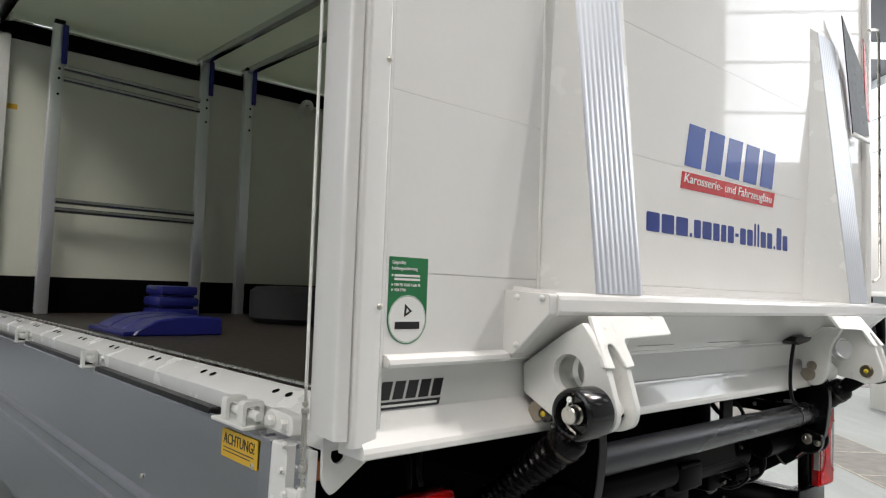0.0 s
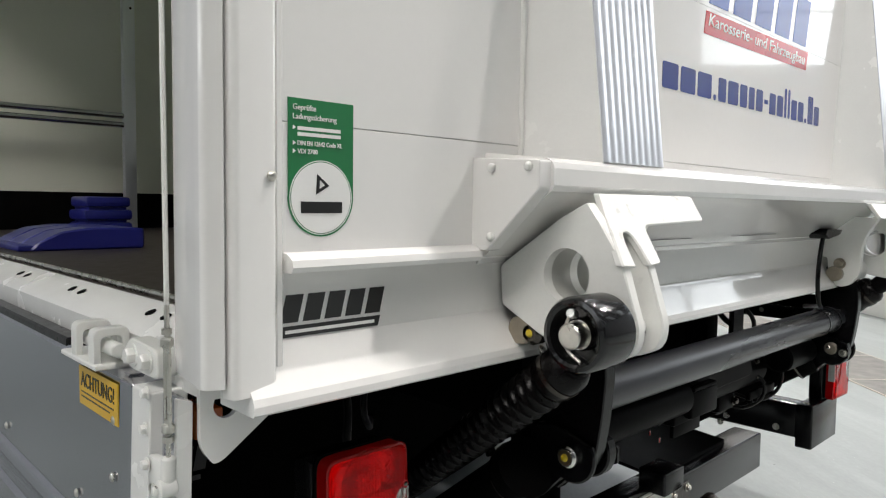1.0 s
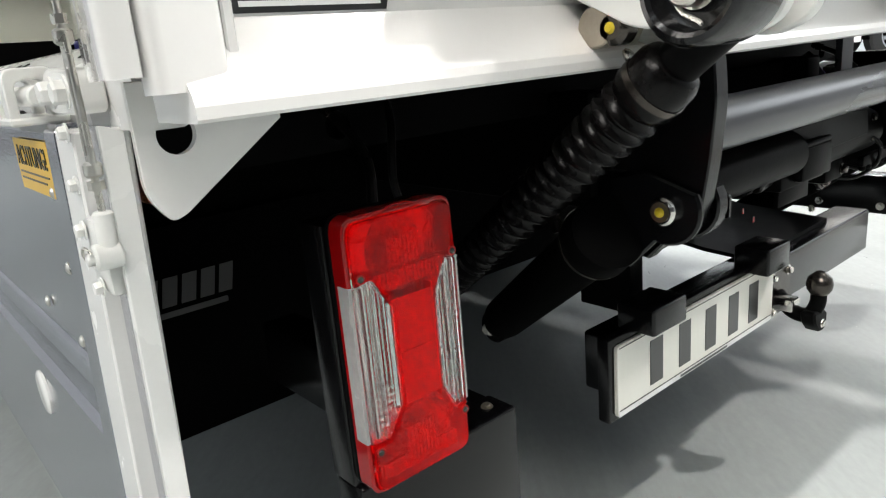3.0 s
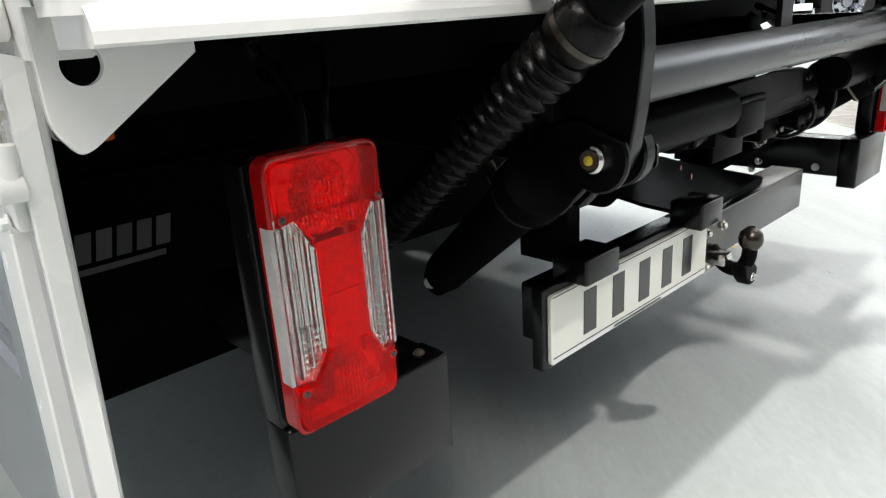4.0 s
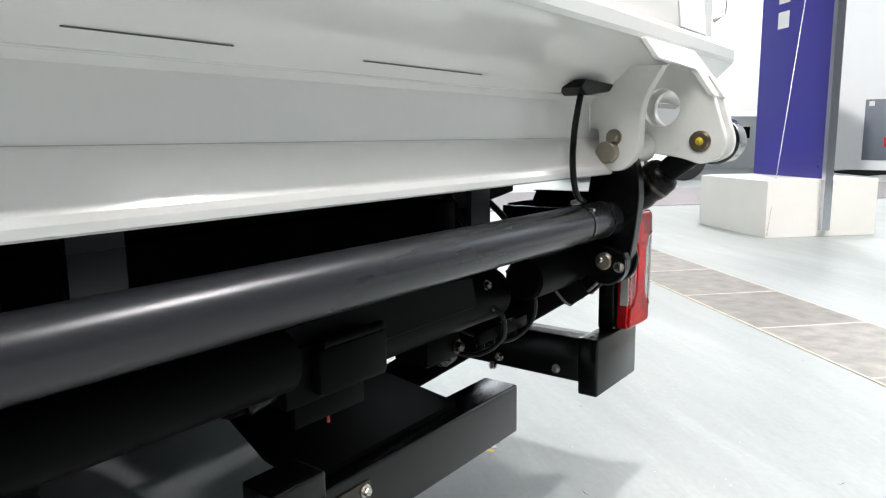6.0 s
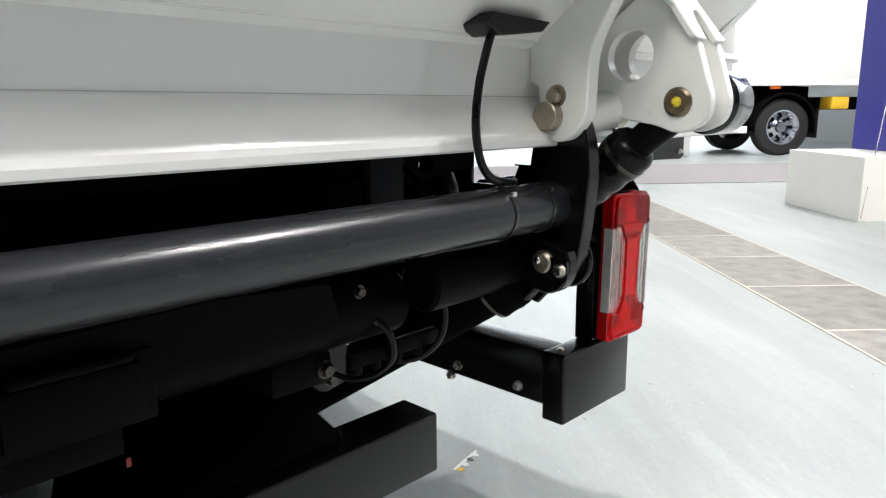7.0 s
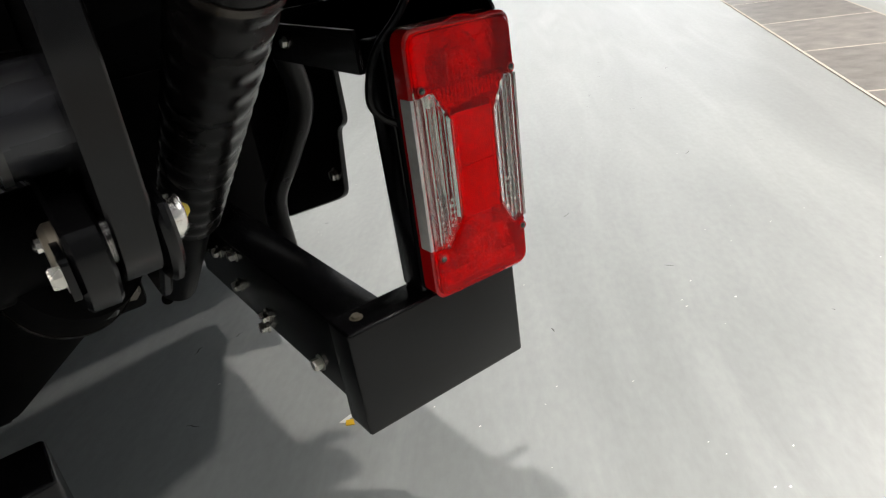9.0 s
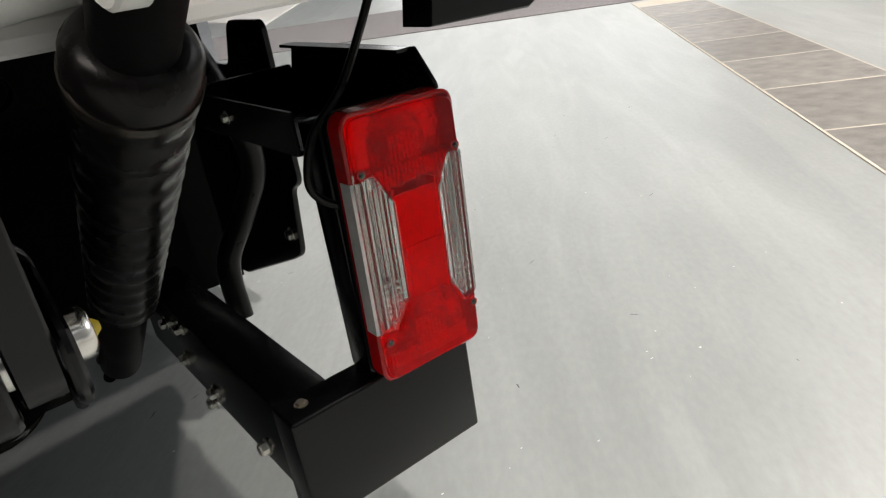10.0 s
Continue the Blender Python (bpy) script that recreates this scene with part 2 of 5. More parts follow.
def rod(bm, p0, p1, r, seg=20, edge=0.0):
    n = (Vector(p1) - Vector(p0)).length
    e = min(edge / n, 0.4) if edge else 0
    rows = [(0, r), (1, r)] if not edge else [(0, r - edge), (e, r), (1 - e, r), (1, r - edge)]
    return lathe(bm, p0, p1, rows, seg)


def sweep(bm, pts, r, seg=10):
    pts = [Vector(p) for p in pts]
    rings = []
    up = None
    for k, p in enumerate(pts):
        d = (pts[min(k + 1, len(pts) - 1)] - pts[max(k - 1, 0)]).normalized()
        a = d.orthogonal().normalized() if up is None else (up - up.dot(d) * d).normalized()
        up = a
        b = d.cross(a)
        rings.append([bm.verts.new(p + r * (math.cos(2 * math.pi * q / seg) * a + math.sin(2 * math.pi * q / seg) * b)) for q in range(seg)])
    for u, w in zip(rings, rings[1:]):
        for q in range(seg):
            bm.faces.new((u[q], u[(q + 1) % seg], w[(q + 1) % seg], w[q])).smooth = True
    bm.faces.new(rings[0][::-1])
    bm.faces.new(rings[-1])
    return bm


def smooth_path(pts, n=6):
    """Catmull-Rom through pts."""
    p = [Vector(v) for v in pts]
    p = [2 * p[0] - p[1]] + p + [2 * p[-1] - p[-2]]
    out = []
    for k in range(1, len(p) - 2):
        for q in range(n):
            t = q / n
            out.append(0.5 * ((2 * p[k]) + (p[k + 1] - p[k - 1]) * t + (2 * p[k - 1] - 5 * p[k] + 4 * p[k + 1] - p[k + 2]) * t * t + (3 * p[k] - p[k - 1] - 3 * p[k + 1] + p[k + 2]) * t ** 3))
    return out + [p[-2]]


def circle(cx, cy, r, n=28, a0=0.0, a1=360.0):
    full = abs(a1 - a0) >= 360
    return [(cx + r * math.cos(radians(a0 + (a1 - a0) * k / (n if full else n - 1))), cy + r * math.sin(radians(a0 + (a1 - a0) * k / (n if full else n - 1)))) for k in range(n)]


def rounded(pts, r, n=5):
    """A polygon with its corners rounded; r is one radius or one for each corner."""
    out = []
    for k, p in enumerate(pts):
        rk = r[k] if isinstance(r, (list, tuple)) else r
        p, a, b = Vector(p), Vector(pts[k - 1]), Vector(pts[(k + 1) % len(pts)])
        if rk <= 0:
            out.append(tuple(p))
            continue
        u, w = (a - p), (b - p)
        d = min(rk, 0.48 * u.length, 0.48 * w.length)
        s, e = p + u.normalized() * d, p + w.normalized() * d
        for q in range(n + 1):
            t = q / n
            out.append(tuple((1 - t) ** 2 * s + 2 * t * (1 - t) * p + t * t * e))
    return out


def plate(bm, outer, lo, hi, axis="x", holes=(), soft=0.0):
    """A flat plate cut to an outline with holes, between lo and hi along an axis; the outline is in the other two axes. soft: a chamfer."""
    def at(p, v):
        return {"x": (v, p[0], p[1]), "y": (p[0], v, p[1]), "z": (p[0], p[1], v)}[axis]
    def inset(loop, d):
        n, out = len(loop), []
        area = sum(loop[k][0] * loop[(k + 1) % n][1] - loop[(k + 1) % n][0] * loop[k][1] for k in range(n))
        s = 1 if area > 0 else -1
        for k in range(n):
            a, p, b = Vector(loop[k - 1]), Vector(loop[k]), Vector(loop[(k + 1) % n])
            u, w = (p - a).normalized(), (b - p).normalized()
            m = Vector((-(u + w).y, (u + w).x))
            m = m.normalized() if m.length > 1e-6 else Vector((-u.y, u.x))
            out.append(tuple(p + s * d * m))
        return out
    levels = [(lo, 0.0), (hi, 0.0)] if not soft else [(lo, soft), (lo + soft, 0.0), (hi - soft, 0.0), (hi, soft)]
    loops = [list(outer)] + [list(h) for h in holes]
    rings = []
    for v, d in levels:
        rings.append([[bm.verts.new(at(p, v)) for p in (inset(lp, d) if d and k == 0 else lp)] for k, lp in enumerate(loops)])
    for u, w in zip(rings, rings[1:]):
        for lu, lw in zip(u, w):
            n = len(lu)
            for k in range(n):
                bm.faces.new((lu[k], lu[(k + 1) % n], lw[(k + 1) % n], lw[k]))
    for ring in (rings[0], rings[-1]):
        es = []
        for lp in ring:
            for k in range(len(lp)):
                es.append(bm.edges.get((lp[k], lp[(k + 1) % len(lp)])))
        bmesh.ops.triangle_fill(bm, use_beauty=True, use_dissolve=False, edges=es)
    return bm


def sheet(bm, profile, lo, hi, thick, axis="x", steps=1):
    """A bent sheet: an open profile in the other two axes, given a thickness and drawn along an axis."""
    n = len(profile)
    off = []
    for k in range(n):
        a, b = Vector(profile[max(k - 1, 0)]), Vector(profile[min(k + 1, n - 1)])
        d = (b - a).normalized()
        off.append((profile[k][0] - d.y * thick, profile[k][1] + d.x * thick))
    return plate(bm, list(profile) + off[::-1], lo, hi, axis)


def finish(bm, name, material, flat=35.0):
    bmesh.ops.remove_doubles(bm, verts=bm.verts, dist=1e-6)
    bmesh.ops.recalc_face_normals(bm, faces=bm.faces)
    me = bpy.data.meshes.new(name)
    bm.to_mesh(me)
    bm.free()
    me.materials.append(material)
    for p in me.polygons:
        p.use_smooth = True
    me.set_sharp_from_angle(angle=radians(flat))
    return me


def part(name, bm, material, parent, label="", flat=35.0):
    ob = new(name, finish(bm, name, material, flat))
    ob.parent = parent
    if label:
        tagged(ob, label)
    return ob


def again(ob, parent, m=None):
    """One more object on the same mesh."""
    c = new(ob.name.split(".")[0], ob.data)
    c.parent = parent
    if m is not None:
        c.matrix_basis = m
    return c


def thing(name, label, category, at=(0, 0, 0), group="", kind="", turn=0.0):
    ob = new(name)
    ob.matrix_basis = pose(*at, 0, 0, turn)
    return tagged(ob, label, category, group, kind)


def solid(name, bm, material, label, category, kind="", group="", flat=35.0):
    return tagged(new(name, finish(bm, name, material, flat)), label, category, group, kind)


def B():
    return bmesh.new()


def lettering(name, text, material, parent, at, size, width=None, height=None, shear=0.0, rot=(90, 0, 0), depth=0.0006, label=""):
    """Words in the built-in font, fitted to a width and height, as a thin mesh."""
    cu = bpy.data.curves.new(name, "FONT")
    cu.body, cu.size, cu.extrude, cu.shear, cu.resolution_u = text, size, depth, shear, 3
    ob = bpy.data.objects.new(name, cu)
    scene.collection.objects.link(ob)
    dg = bpy.context.evaluated_depsgraph_get()
    me = bpy.data.meshes.new_from_object(ob.evaluated_get(dg))
    bpy.data.objects.remove(ob)
    xs, ys = [v.co.x for v in me.vertices], [v.co.y for v in me.vertices]
    w, h = max(xs) - min(xs), max(ys) - min(ys)
    kx = width / w if width else 1
    ky = height / h if height else kx
    turn = Euler([radians(a) for a in rot]).to_matrix()
    for v in me.vertices:
        v.co = turn @ Vector(((v.co.x - min(xs)) * kx, (v.co.y - min(ys)) * ky, v.co.z)) + Vector(at)
    me.materials.append(material)
    o = new(name, me)
    o.parent = parent
    if label:
        tagged(o, label)
    return o


# ---- the hall ----
HALL_TURN = -41.35
TURNED = pose(0, 0, 0, 0, 0, HALL_TURN)


def hall_block(name, u0, u1, v0, v1, z0, z1, material, label, category):
    bm = box(B(), u0, u1, v0, v1, z0, z1)
    ob = solid(name, bm, material, label, category, "structure")
    ob.matrix_basis = TURNED
    return ob


CEIL = 12.0
floor = hall_block("floor", -22, 20, -20, 34, -0.2, 0.0, FLOOR, "polished pale grey screed floor of the hall", "floor")
hall_block("wall_north", -22, 20, 34, 34.3, 0, CEIL, HALL, "plain white hall wall", "wall")
# Out of view; its dark colour is chosen to cut bounced light.
hall_block("wall_south", -22, 20, -20.3, -20, 0, CEIL, HALL_DIM, "unseen hall wall, made dark grey to hold back fill light", "wall")
# Also unseen: grey only to tone down reflections in the aluminium side board.
hall_block("wall_west", -22.3, -22, -20, 34, 0, CEIL, HALL_MID, "unseen hall wall, greyed to dim what the side board reflects", "wall")
hall_block("wall_east", 20.0, 20.3, -20, 34, 0, CEIL, HALL, "plain white hall wall with tall windows", "wall")
hall_block("ceiling", -22, 20, -20, 34, CEIL, CEIL + 0.2, ROOF, "grey hall roof with rows of bright skylights", "ceiling")
hall_block("carpet", -14, 20, 7.58, 10.4, 0.0, 0.008, CARPET, "grey ribbed fair carpet aisle on the floor", "carpet")
light_bm = B()
box(light_bm, -2.6, 2.6, -0.9, 0.9, -0.05, 0)
glow = finish(light_bm, "skylight", SKYLIGHT)
for cu in range(-16, 19, 8):
    for cv in range(-15, 32, 6):
        s = tagged(new("skylight", glow), "bright white rectangular skylight in the hall roof", "skylight", "hall skylights", "structure")
        s.matrix_basis = TURNED @ pose(cu, cv, CEIL - 0.04)


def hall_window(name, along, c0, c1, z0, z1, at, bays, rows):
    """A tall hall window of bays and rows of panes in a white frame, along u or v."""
    w = tagged(new(name), "tall hall window with white bars and bright panes, the west one added as fill", "window", kind="structure")
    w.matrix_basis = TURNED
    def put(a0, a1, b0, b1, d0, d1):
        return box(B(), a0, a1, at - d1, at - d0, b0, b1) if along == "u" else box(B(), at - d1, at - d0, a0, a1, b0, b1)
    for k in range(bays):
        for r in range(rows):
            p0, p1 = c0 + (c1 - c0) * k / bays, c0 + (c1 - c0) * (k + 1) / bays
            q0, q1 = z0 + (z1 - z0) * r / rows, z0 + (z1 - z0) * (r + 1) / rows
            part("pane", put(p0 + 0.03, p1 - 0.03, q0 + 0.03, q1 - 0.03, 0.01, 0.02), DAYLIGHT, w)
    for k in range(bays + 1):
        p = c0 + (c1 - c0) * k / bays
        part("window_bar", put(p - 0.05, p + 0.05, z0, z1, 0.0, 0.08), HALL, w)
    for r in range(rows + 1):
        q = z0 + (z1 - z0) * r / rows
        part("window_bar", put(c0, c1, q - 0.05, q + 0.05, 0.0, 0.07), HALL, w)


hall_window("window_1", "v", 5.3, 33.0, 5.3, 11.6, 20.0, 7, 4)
# Invented, out of view: glows to light the cargo space from the left.
hall_window("fill_window", "v", -18.0, 2.0, 4.5, 11.0, -21.9, 5, 4)
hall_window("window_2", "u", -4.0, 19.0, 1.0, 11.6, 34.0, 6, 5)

# ---- the truck being looked at ----
truck = thing("truck", "white dropside box truck, tail lift closed, one side open", "truck")

# platform of the tail lift, folded upright
platform = part("platform", box(B(), -1.19, 1.28, 0.012, 0.034, 1.0, 2.72), WHITE, truck, "glossy white tail lift platform, folded upright")
edges = (1.0, 1.166, 1.49, 1.815, 2.14, 2.465, 2.72)
for z0, z1 in zip(edges, edges[1:]):
    part("plank", box(B(), -1.193, 1.28, 0.0, 0.02, z0 + (0.0005 if z0 < 1.2 else 0.0001), z1 - (0.0005 if z1 < 1.2 else 0.0001), 0.0010 if z1 < 1.2 else 0.0004, 1), WHITE, platform)
part("weld_seam", rod(B(), (-0.785, -0.001, 1.15), (-0.785, -0.001, 2.7), 0.004, 8), WHITE_PART, platform)


def fin(x0, x1, b0, b1):
    """A wedge that tapers upwards, with a fluted aluminium front."""
    zb, zt, yb, yt = 1.139, 2.12, -0.112, -0.002
    bm = B()
    lo = [bm.verts.new(p) for p in ((b0, 0.002, zb), (x0, yb, zb), (x1, yb, zb), (b1, 0.002, zb))]
    hi = [bm.verts.new(p) for p in ((b0, 0.002, zt), (x0, yt, zt), (x1, yt, zt), (b1, 0.002, zt))]
    for k in range(3):
        bm.faces.new((lo[k], lo[k + 1], hi[k + 1], hi[k]))
    bm.faces.new(lo[::-1])
    bm.faces.new(hi)
    bm.faces.new((lo[3], lo[0], hi[0], hi[3]))
    f = part("fin", bm, WHITE_RIM, platform, "white tapered stiffener of the platform")
    bm = B()
    n = 54
    for z, y in ((zb + 0.002, yb), (zt, yt)):
        for k in range(n + 1):
            d = 0.0014 * abs(math.cos(math.pi * (k % 6) / 6 - math.pi / 2)) + 0.0015
            bm.verts.new((x0 + (x1 - x0) * k / n, y - d, z))
    bm.verts.ensure_lookup_table()
    for k in range(n):
        bm.faces.new((bm.verts[k], bm.verts[k + 1], bm.verts[n + 2 + k], bm.verts[n + 1 + k]))
    g = bmesh.ops.extrude_face_region(bm, geom=bm.faces[:])
    bmesh.ops.translate(bm, verts=[v for v in g["geom"] if isinstance(v, bmesh.types.BMVert)], vec=(0, 0.004, 0))
    part("fluted_strip", bm, ALU_BRIGHT, platform, "fluted bright aluminium strip", 50)


fin(-0.734, -0.564, -0.785, -0.53)
fin(0.727, 0.897, 0.60, 0.945)
hood_y = [(0.004, 1.152), (-0.110, 1.140), (-0.120, 1.134), (-0.1225, 1.126), (-0.1225, 1.104), (-0.119, 1.096), (-0.112, 1.092), (0.0139, 0.992), (0.03, 0.992), (0.03, 1.152)]
hood = part("hood", plate(B(), hood_y, -0.862, 1.09, "x"), WHITE, platform, "white folded steel hood above the lift arms", 14)
end_y = rounded([(0.002, 1.143), (-0.117, 1.137), (-0.117, 1.099), (-0.028, 1.014), (0.002, 1.014)], [0, 0.006, 0.004, 0.004, 0])
part("end_plate", plate(B(), end_y, -0.886, -0.860, "x", soft=0.0015), WHITE, platform)
part("end_plate", plate(B(), end_y, 1.088, 1.112, "x", soft=0.0015), WHITE, platform)
for x0, x1 in ((-0.430, -0.268), (-0.086, 0.162)):
    # a narrow open joint on the slope of the hood
    slit = [(-0.0185, 1.0164), (-0.0197, 1.0173), (-0.0201, 1.0168), (-0.0189, 1.0159)]
    part("slot", plate(B(), slit, x0, x1, "x"), GREY_INK, platform)
low_y = [(0.05, 1.0), (0.014, 1.0), (0.014, 0.921), (0.011, 0.916), (-0.0235, 0.870), (-0.0262, 0.862), (-0.0262, 0.8535), (-0.0235, 0.851), (0.05, 0.851)]
part("lower_profile", plate(B(), low_y, -1.238, 1.29, "x"), WHITE, platform, "glossy white folded bottom profile", 14)
part("fold_seam", box(B(), -0.60, 1.28, 0.0128, 0.0145, 0.9232, 0.9243), SEAM, platform)
ledge_y = [(0.015, 1.024), (-0.010, 1.020), (-0.019, 1.014), (-0.021, 1.006), (-0.018, 1.0), (0.015, 0.998)]
part("ledge", plate(B(), ledge_y, -1.188, -0.888, "x"), WHITE, platform)
part("ledge", plate(B(), ledge_y, 1.112, 1.28, "x"), WHITE, platform)


def screw(at, axis, r, parent, material=WHITE_PART, name="screw"):
    a, d = Vector(at), Vector(axis)
    bm = lathe(B(), a, a + d, [(0, r), (0.35, r * 0.98), (0.75, r * 0.75), (1, r * 0.35)], 12)
    return part(name, bm, material, parent)


def hexagon(at, axis, r, parent, material=STEEL, name="bolt"):
    a, d = Vector(at), Vector(axis)
    bm = lathe(B(), a, a + d, [(0, r), (0.8, r), (1, r * 0.85)], 6)
    lathe(bm, a - d * 0.05, a + d * 0.15, [(0, r * 1.35), (1, r * 1.35)], 16)
    return part(name, bm, material, parent, flat=20)


for p in ((-0.887, -0.036, 1.128), (-0.887, -0.100, 1.128), (-0.887, -0.036, 1.034)):
    screw(p, (-0.006, 0, 0), 0.0065, platform)

# corner posts and their covers
post_poly = rounded([(-1.284, -0.004), (-1.262, -0.014), (-1.262, 0.10), (-1.268, 0.10), (-1.278, 0.04)], [0.008, 0.005, 0.002, 0.002, 0.02], 6)
part("corner_post", plate(B(), post_poly, 0.884, 2.74, "z"), WHITE, truck, "glossy white rounded rear corner post")
cover = rounded([(-1.261, 0.0), (-1.256, -0.020), (-1.205, -0.014), (-1.199, 0.0)], [0.002, 0.008, 0.004, 0.002], 4)
strip = part("post_cover", plate(B(), cover, 0.872, 2.74, "z"), WHITE, truck)
part("joint_strip", box(B(), -1.199, -1.190, -0.004, 0.012, 0.872, 2.72, 0.0015, 1), WHITE, truck)
for z in (1.105, 1.533, 1.96, 2.39):
    screw((-1.2105, -0.0145, z), (0.0004, -0.006, 0), 0.006, strip, STEEL, "rivet")
post_r = [(-x, y) for x, y in post_poly][::-1]
part("corner_post", plate(B(), post_r, 0.884, 2.74, "z"), WHITE, truck, "glossy white rounded rear corner post")
part("post_cover", plate(B(), [(-x, y) for x, y in cover][::-1], 0.872, 2.74, "z"), WHITE, truck)
part("door_rod", sweep(B(), [(1.19, -0.03, 2.25), (1.295, -0.03, 2.28), (1.31, -0.03, 2.25), (1.32, -0.03, 1.25), (1.30, -0.01, 1.23)], 0.006, 8), STEEL, truck, "slim steel rod on the corner post")
flag = part("warning_flag", plate(B(), [(0.88, 2.22), (1.0, 1.79), (1.18, 1.81), (1.10, 2.06)], -0.034, -0.030, "y", soft=0.001), RUBBER, truck, "black rubber warning flag with a red reflective edge")
part("reflective_edge", plate(B(), [(1.13, 2.20), (1.165, 1.885), (1.205, 1.875), (1.155, 2.16)], -0.028, -0.025, "y"), RED_FOIL, flag, "red reflective strip")
part("flag_foot", box(B(), 1.0, 1.19, -0.036, -0.026, 1.782, 1.798, 0.002), PAPER, flag)
tri = rounded([(-1.246, 0.882), (-1.246, 0.792), (-1.229, 0.768), (-1.217, 0.771), (-1.118, 0.84), (-1.118, 0.882)], [0, 0.02, 0.008, 0.01, 0, 0])
part("corner_gusset", plate(B(), tri, 0.086, 0.094, "y", [circle(-1.213, 0.838, 0.0165, 24)], 0.001), WHITE, truck, "white triangular corner gusset with a hole")
part("corner_gusset", plate(B(), rounded([(1.21, 0.882), (1.305, 0.882), (1.301, 0.802), (1.288, 0.792), (1.21, 0.862)], [0, 0, 0.008, 0.006, 0]), 0.086, 0.094, "y", soft=0.001), WHITE, truck, "white triangular corner gusset")
part("marker_bracket", plate(B(), [(1.06, 0.862), (1.195, 0.862), (1.195, 0.803), (1.185, 0.798), (1.05, 0.802)], 0.05, 0.10, "y", soft=0.002), BLACK_SATIN, truck, "black box bracket beside the corner gusset")
hexagon((1.175, 0.05, 0.815), (0, -0.006, 0), 0.005, truck, STEEL)
part("plug", rod(B(), (-1.213, 0.112, 0.852), (-1.190, 0.16, 0.852), 0.009, 16), LABEL_YELLOW, truck, "yellow cable end behind the gusset")

# side board, hanging down, with its rail, hinges and turnbuckle
board_x = [(-1.285, 0.848), (-1.292, 0.84), (-1.296, 0.60), (-1.303, 0.592), (-1.305, 0.575), (-1.299, 0.565), (-1.300, 0.53), (-1.308, 0.522), (-1.310, 0.503), (-1.303, 0.495), (-1.312, 0.25), (-1.285, 0.25), (-1.262, 0.835), (-1.268, 0.848)]
side_board = part("side_board", plate(B(), board_x, 0.265, 3.72, "y"), ALU, truck, "anodised aluminium side board hanging open")
end_x = rounded([(-1.298, 0.845), (-1.318, 0.24), (-1.272, 0.24), (-1.250, 0.845)], 0.004)
board_end = part("board_end", plate(B(), end_x, 0.165, 0.222, "y", soft=0.002), WHITE_RIM, truck, "white end profile of the side board")
part("edge_channel", plate(B(), [(x * 1.0005, z) for x, z in end_x], 0.2225, 0.264, "y", soft=0.001), ALU, board_end, "grey aluminium edge channel")
flat_x = rounded([(-1.268, 0.852), (-1.284, 0.20), (-1.265, 0.20), (-1.249, 0.846)], 0.003)
part("corner_flat", plate(B(), flat_x, 0.096, 0.104, "y", soft=0.001), WHITE_RIM, truck, "white flat upright below the corner post")
part("corner_flat_web", plate(B(), [(-1.262, 0.85), (-1.278, 0.20), (-1.272, 0.20), (-1.256, 0.85)], 0.1045, 0.15, "y"), ALU, truck)
for y, z in ((0.30, 0.78), (0.305, 0.70), (0.315, 0.615), (0.32, 0.58), (0.46, 0.63), (0.9, 0.42), (0.9, 0.63)):
    screw((-1.294 - 0.02 * (0.8 - z), y, z), (-0.004, 0, 0), 0.007, side_board, STEEL, "rivet")
board_reflector = part("reflector", lathe(B(), (-1.304, 0.62, 0.455), (-1.310, 0.62, 0.455), [(0, 0.034), (0.6, 0.034), (1, 0.03)], 28), PAPER, truck, "white oval reflector")
rail_x = [(-1.232, 0.842), (-1.236, 0.892), (-1.230, 0.899), (-1.168, 0.924), (-1.160, 0.922), (-1.160, 0.86), (-1.20, 0.842)]
side_rail = part("side_rail", plate(B(), rail_x, 0.10, 3.9, "y"), WHITE_RIM, truck, "white side rail with lashing holes")
for y in [0.30 + 0.37 * k for k in range(9)]:
    for d in (0, 0.055):
        a = Vector((-1.1965, y + d, 0.9135))
        part("lashing_hole", lathe(B(), a, a + Vector((-0.0005, 0, 0.0012)), [(0, 0.0085), (1, 0.0085)], 14), DARK, side_rail)
for y0, y1 in ((0.53, 1.40), (1.52, 2.42), (2.54, 3.2), (3.3, 3.7)):
    part("rubber_strip", box(B(), -1.262, -1.233, y0, y1, 0.840, 0.858, 0.003, 1), RUBBER, truck, "black rubber strip along the side rail")


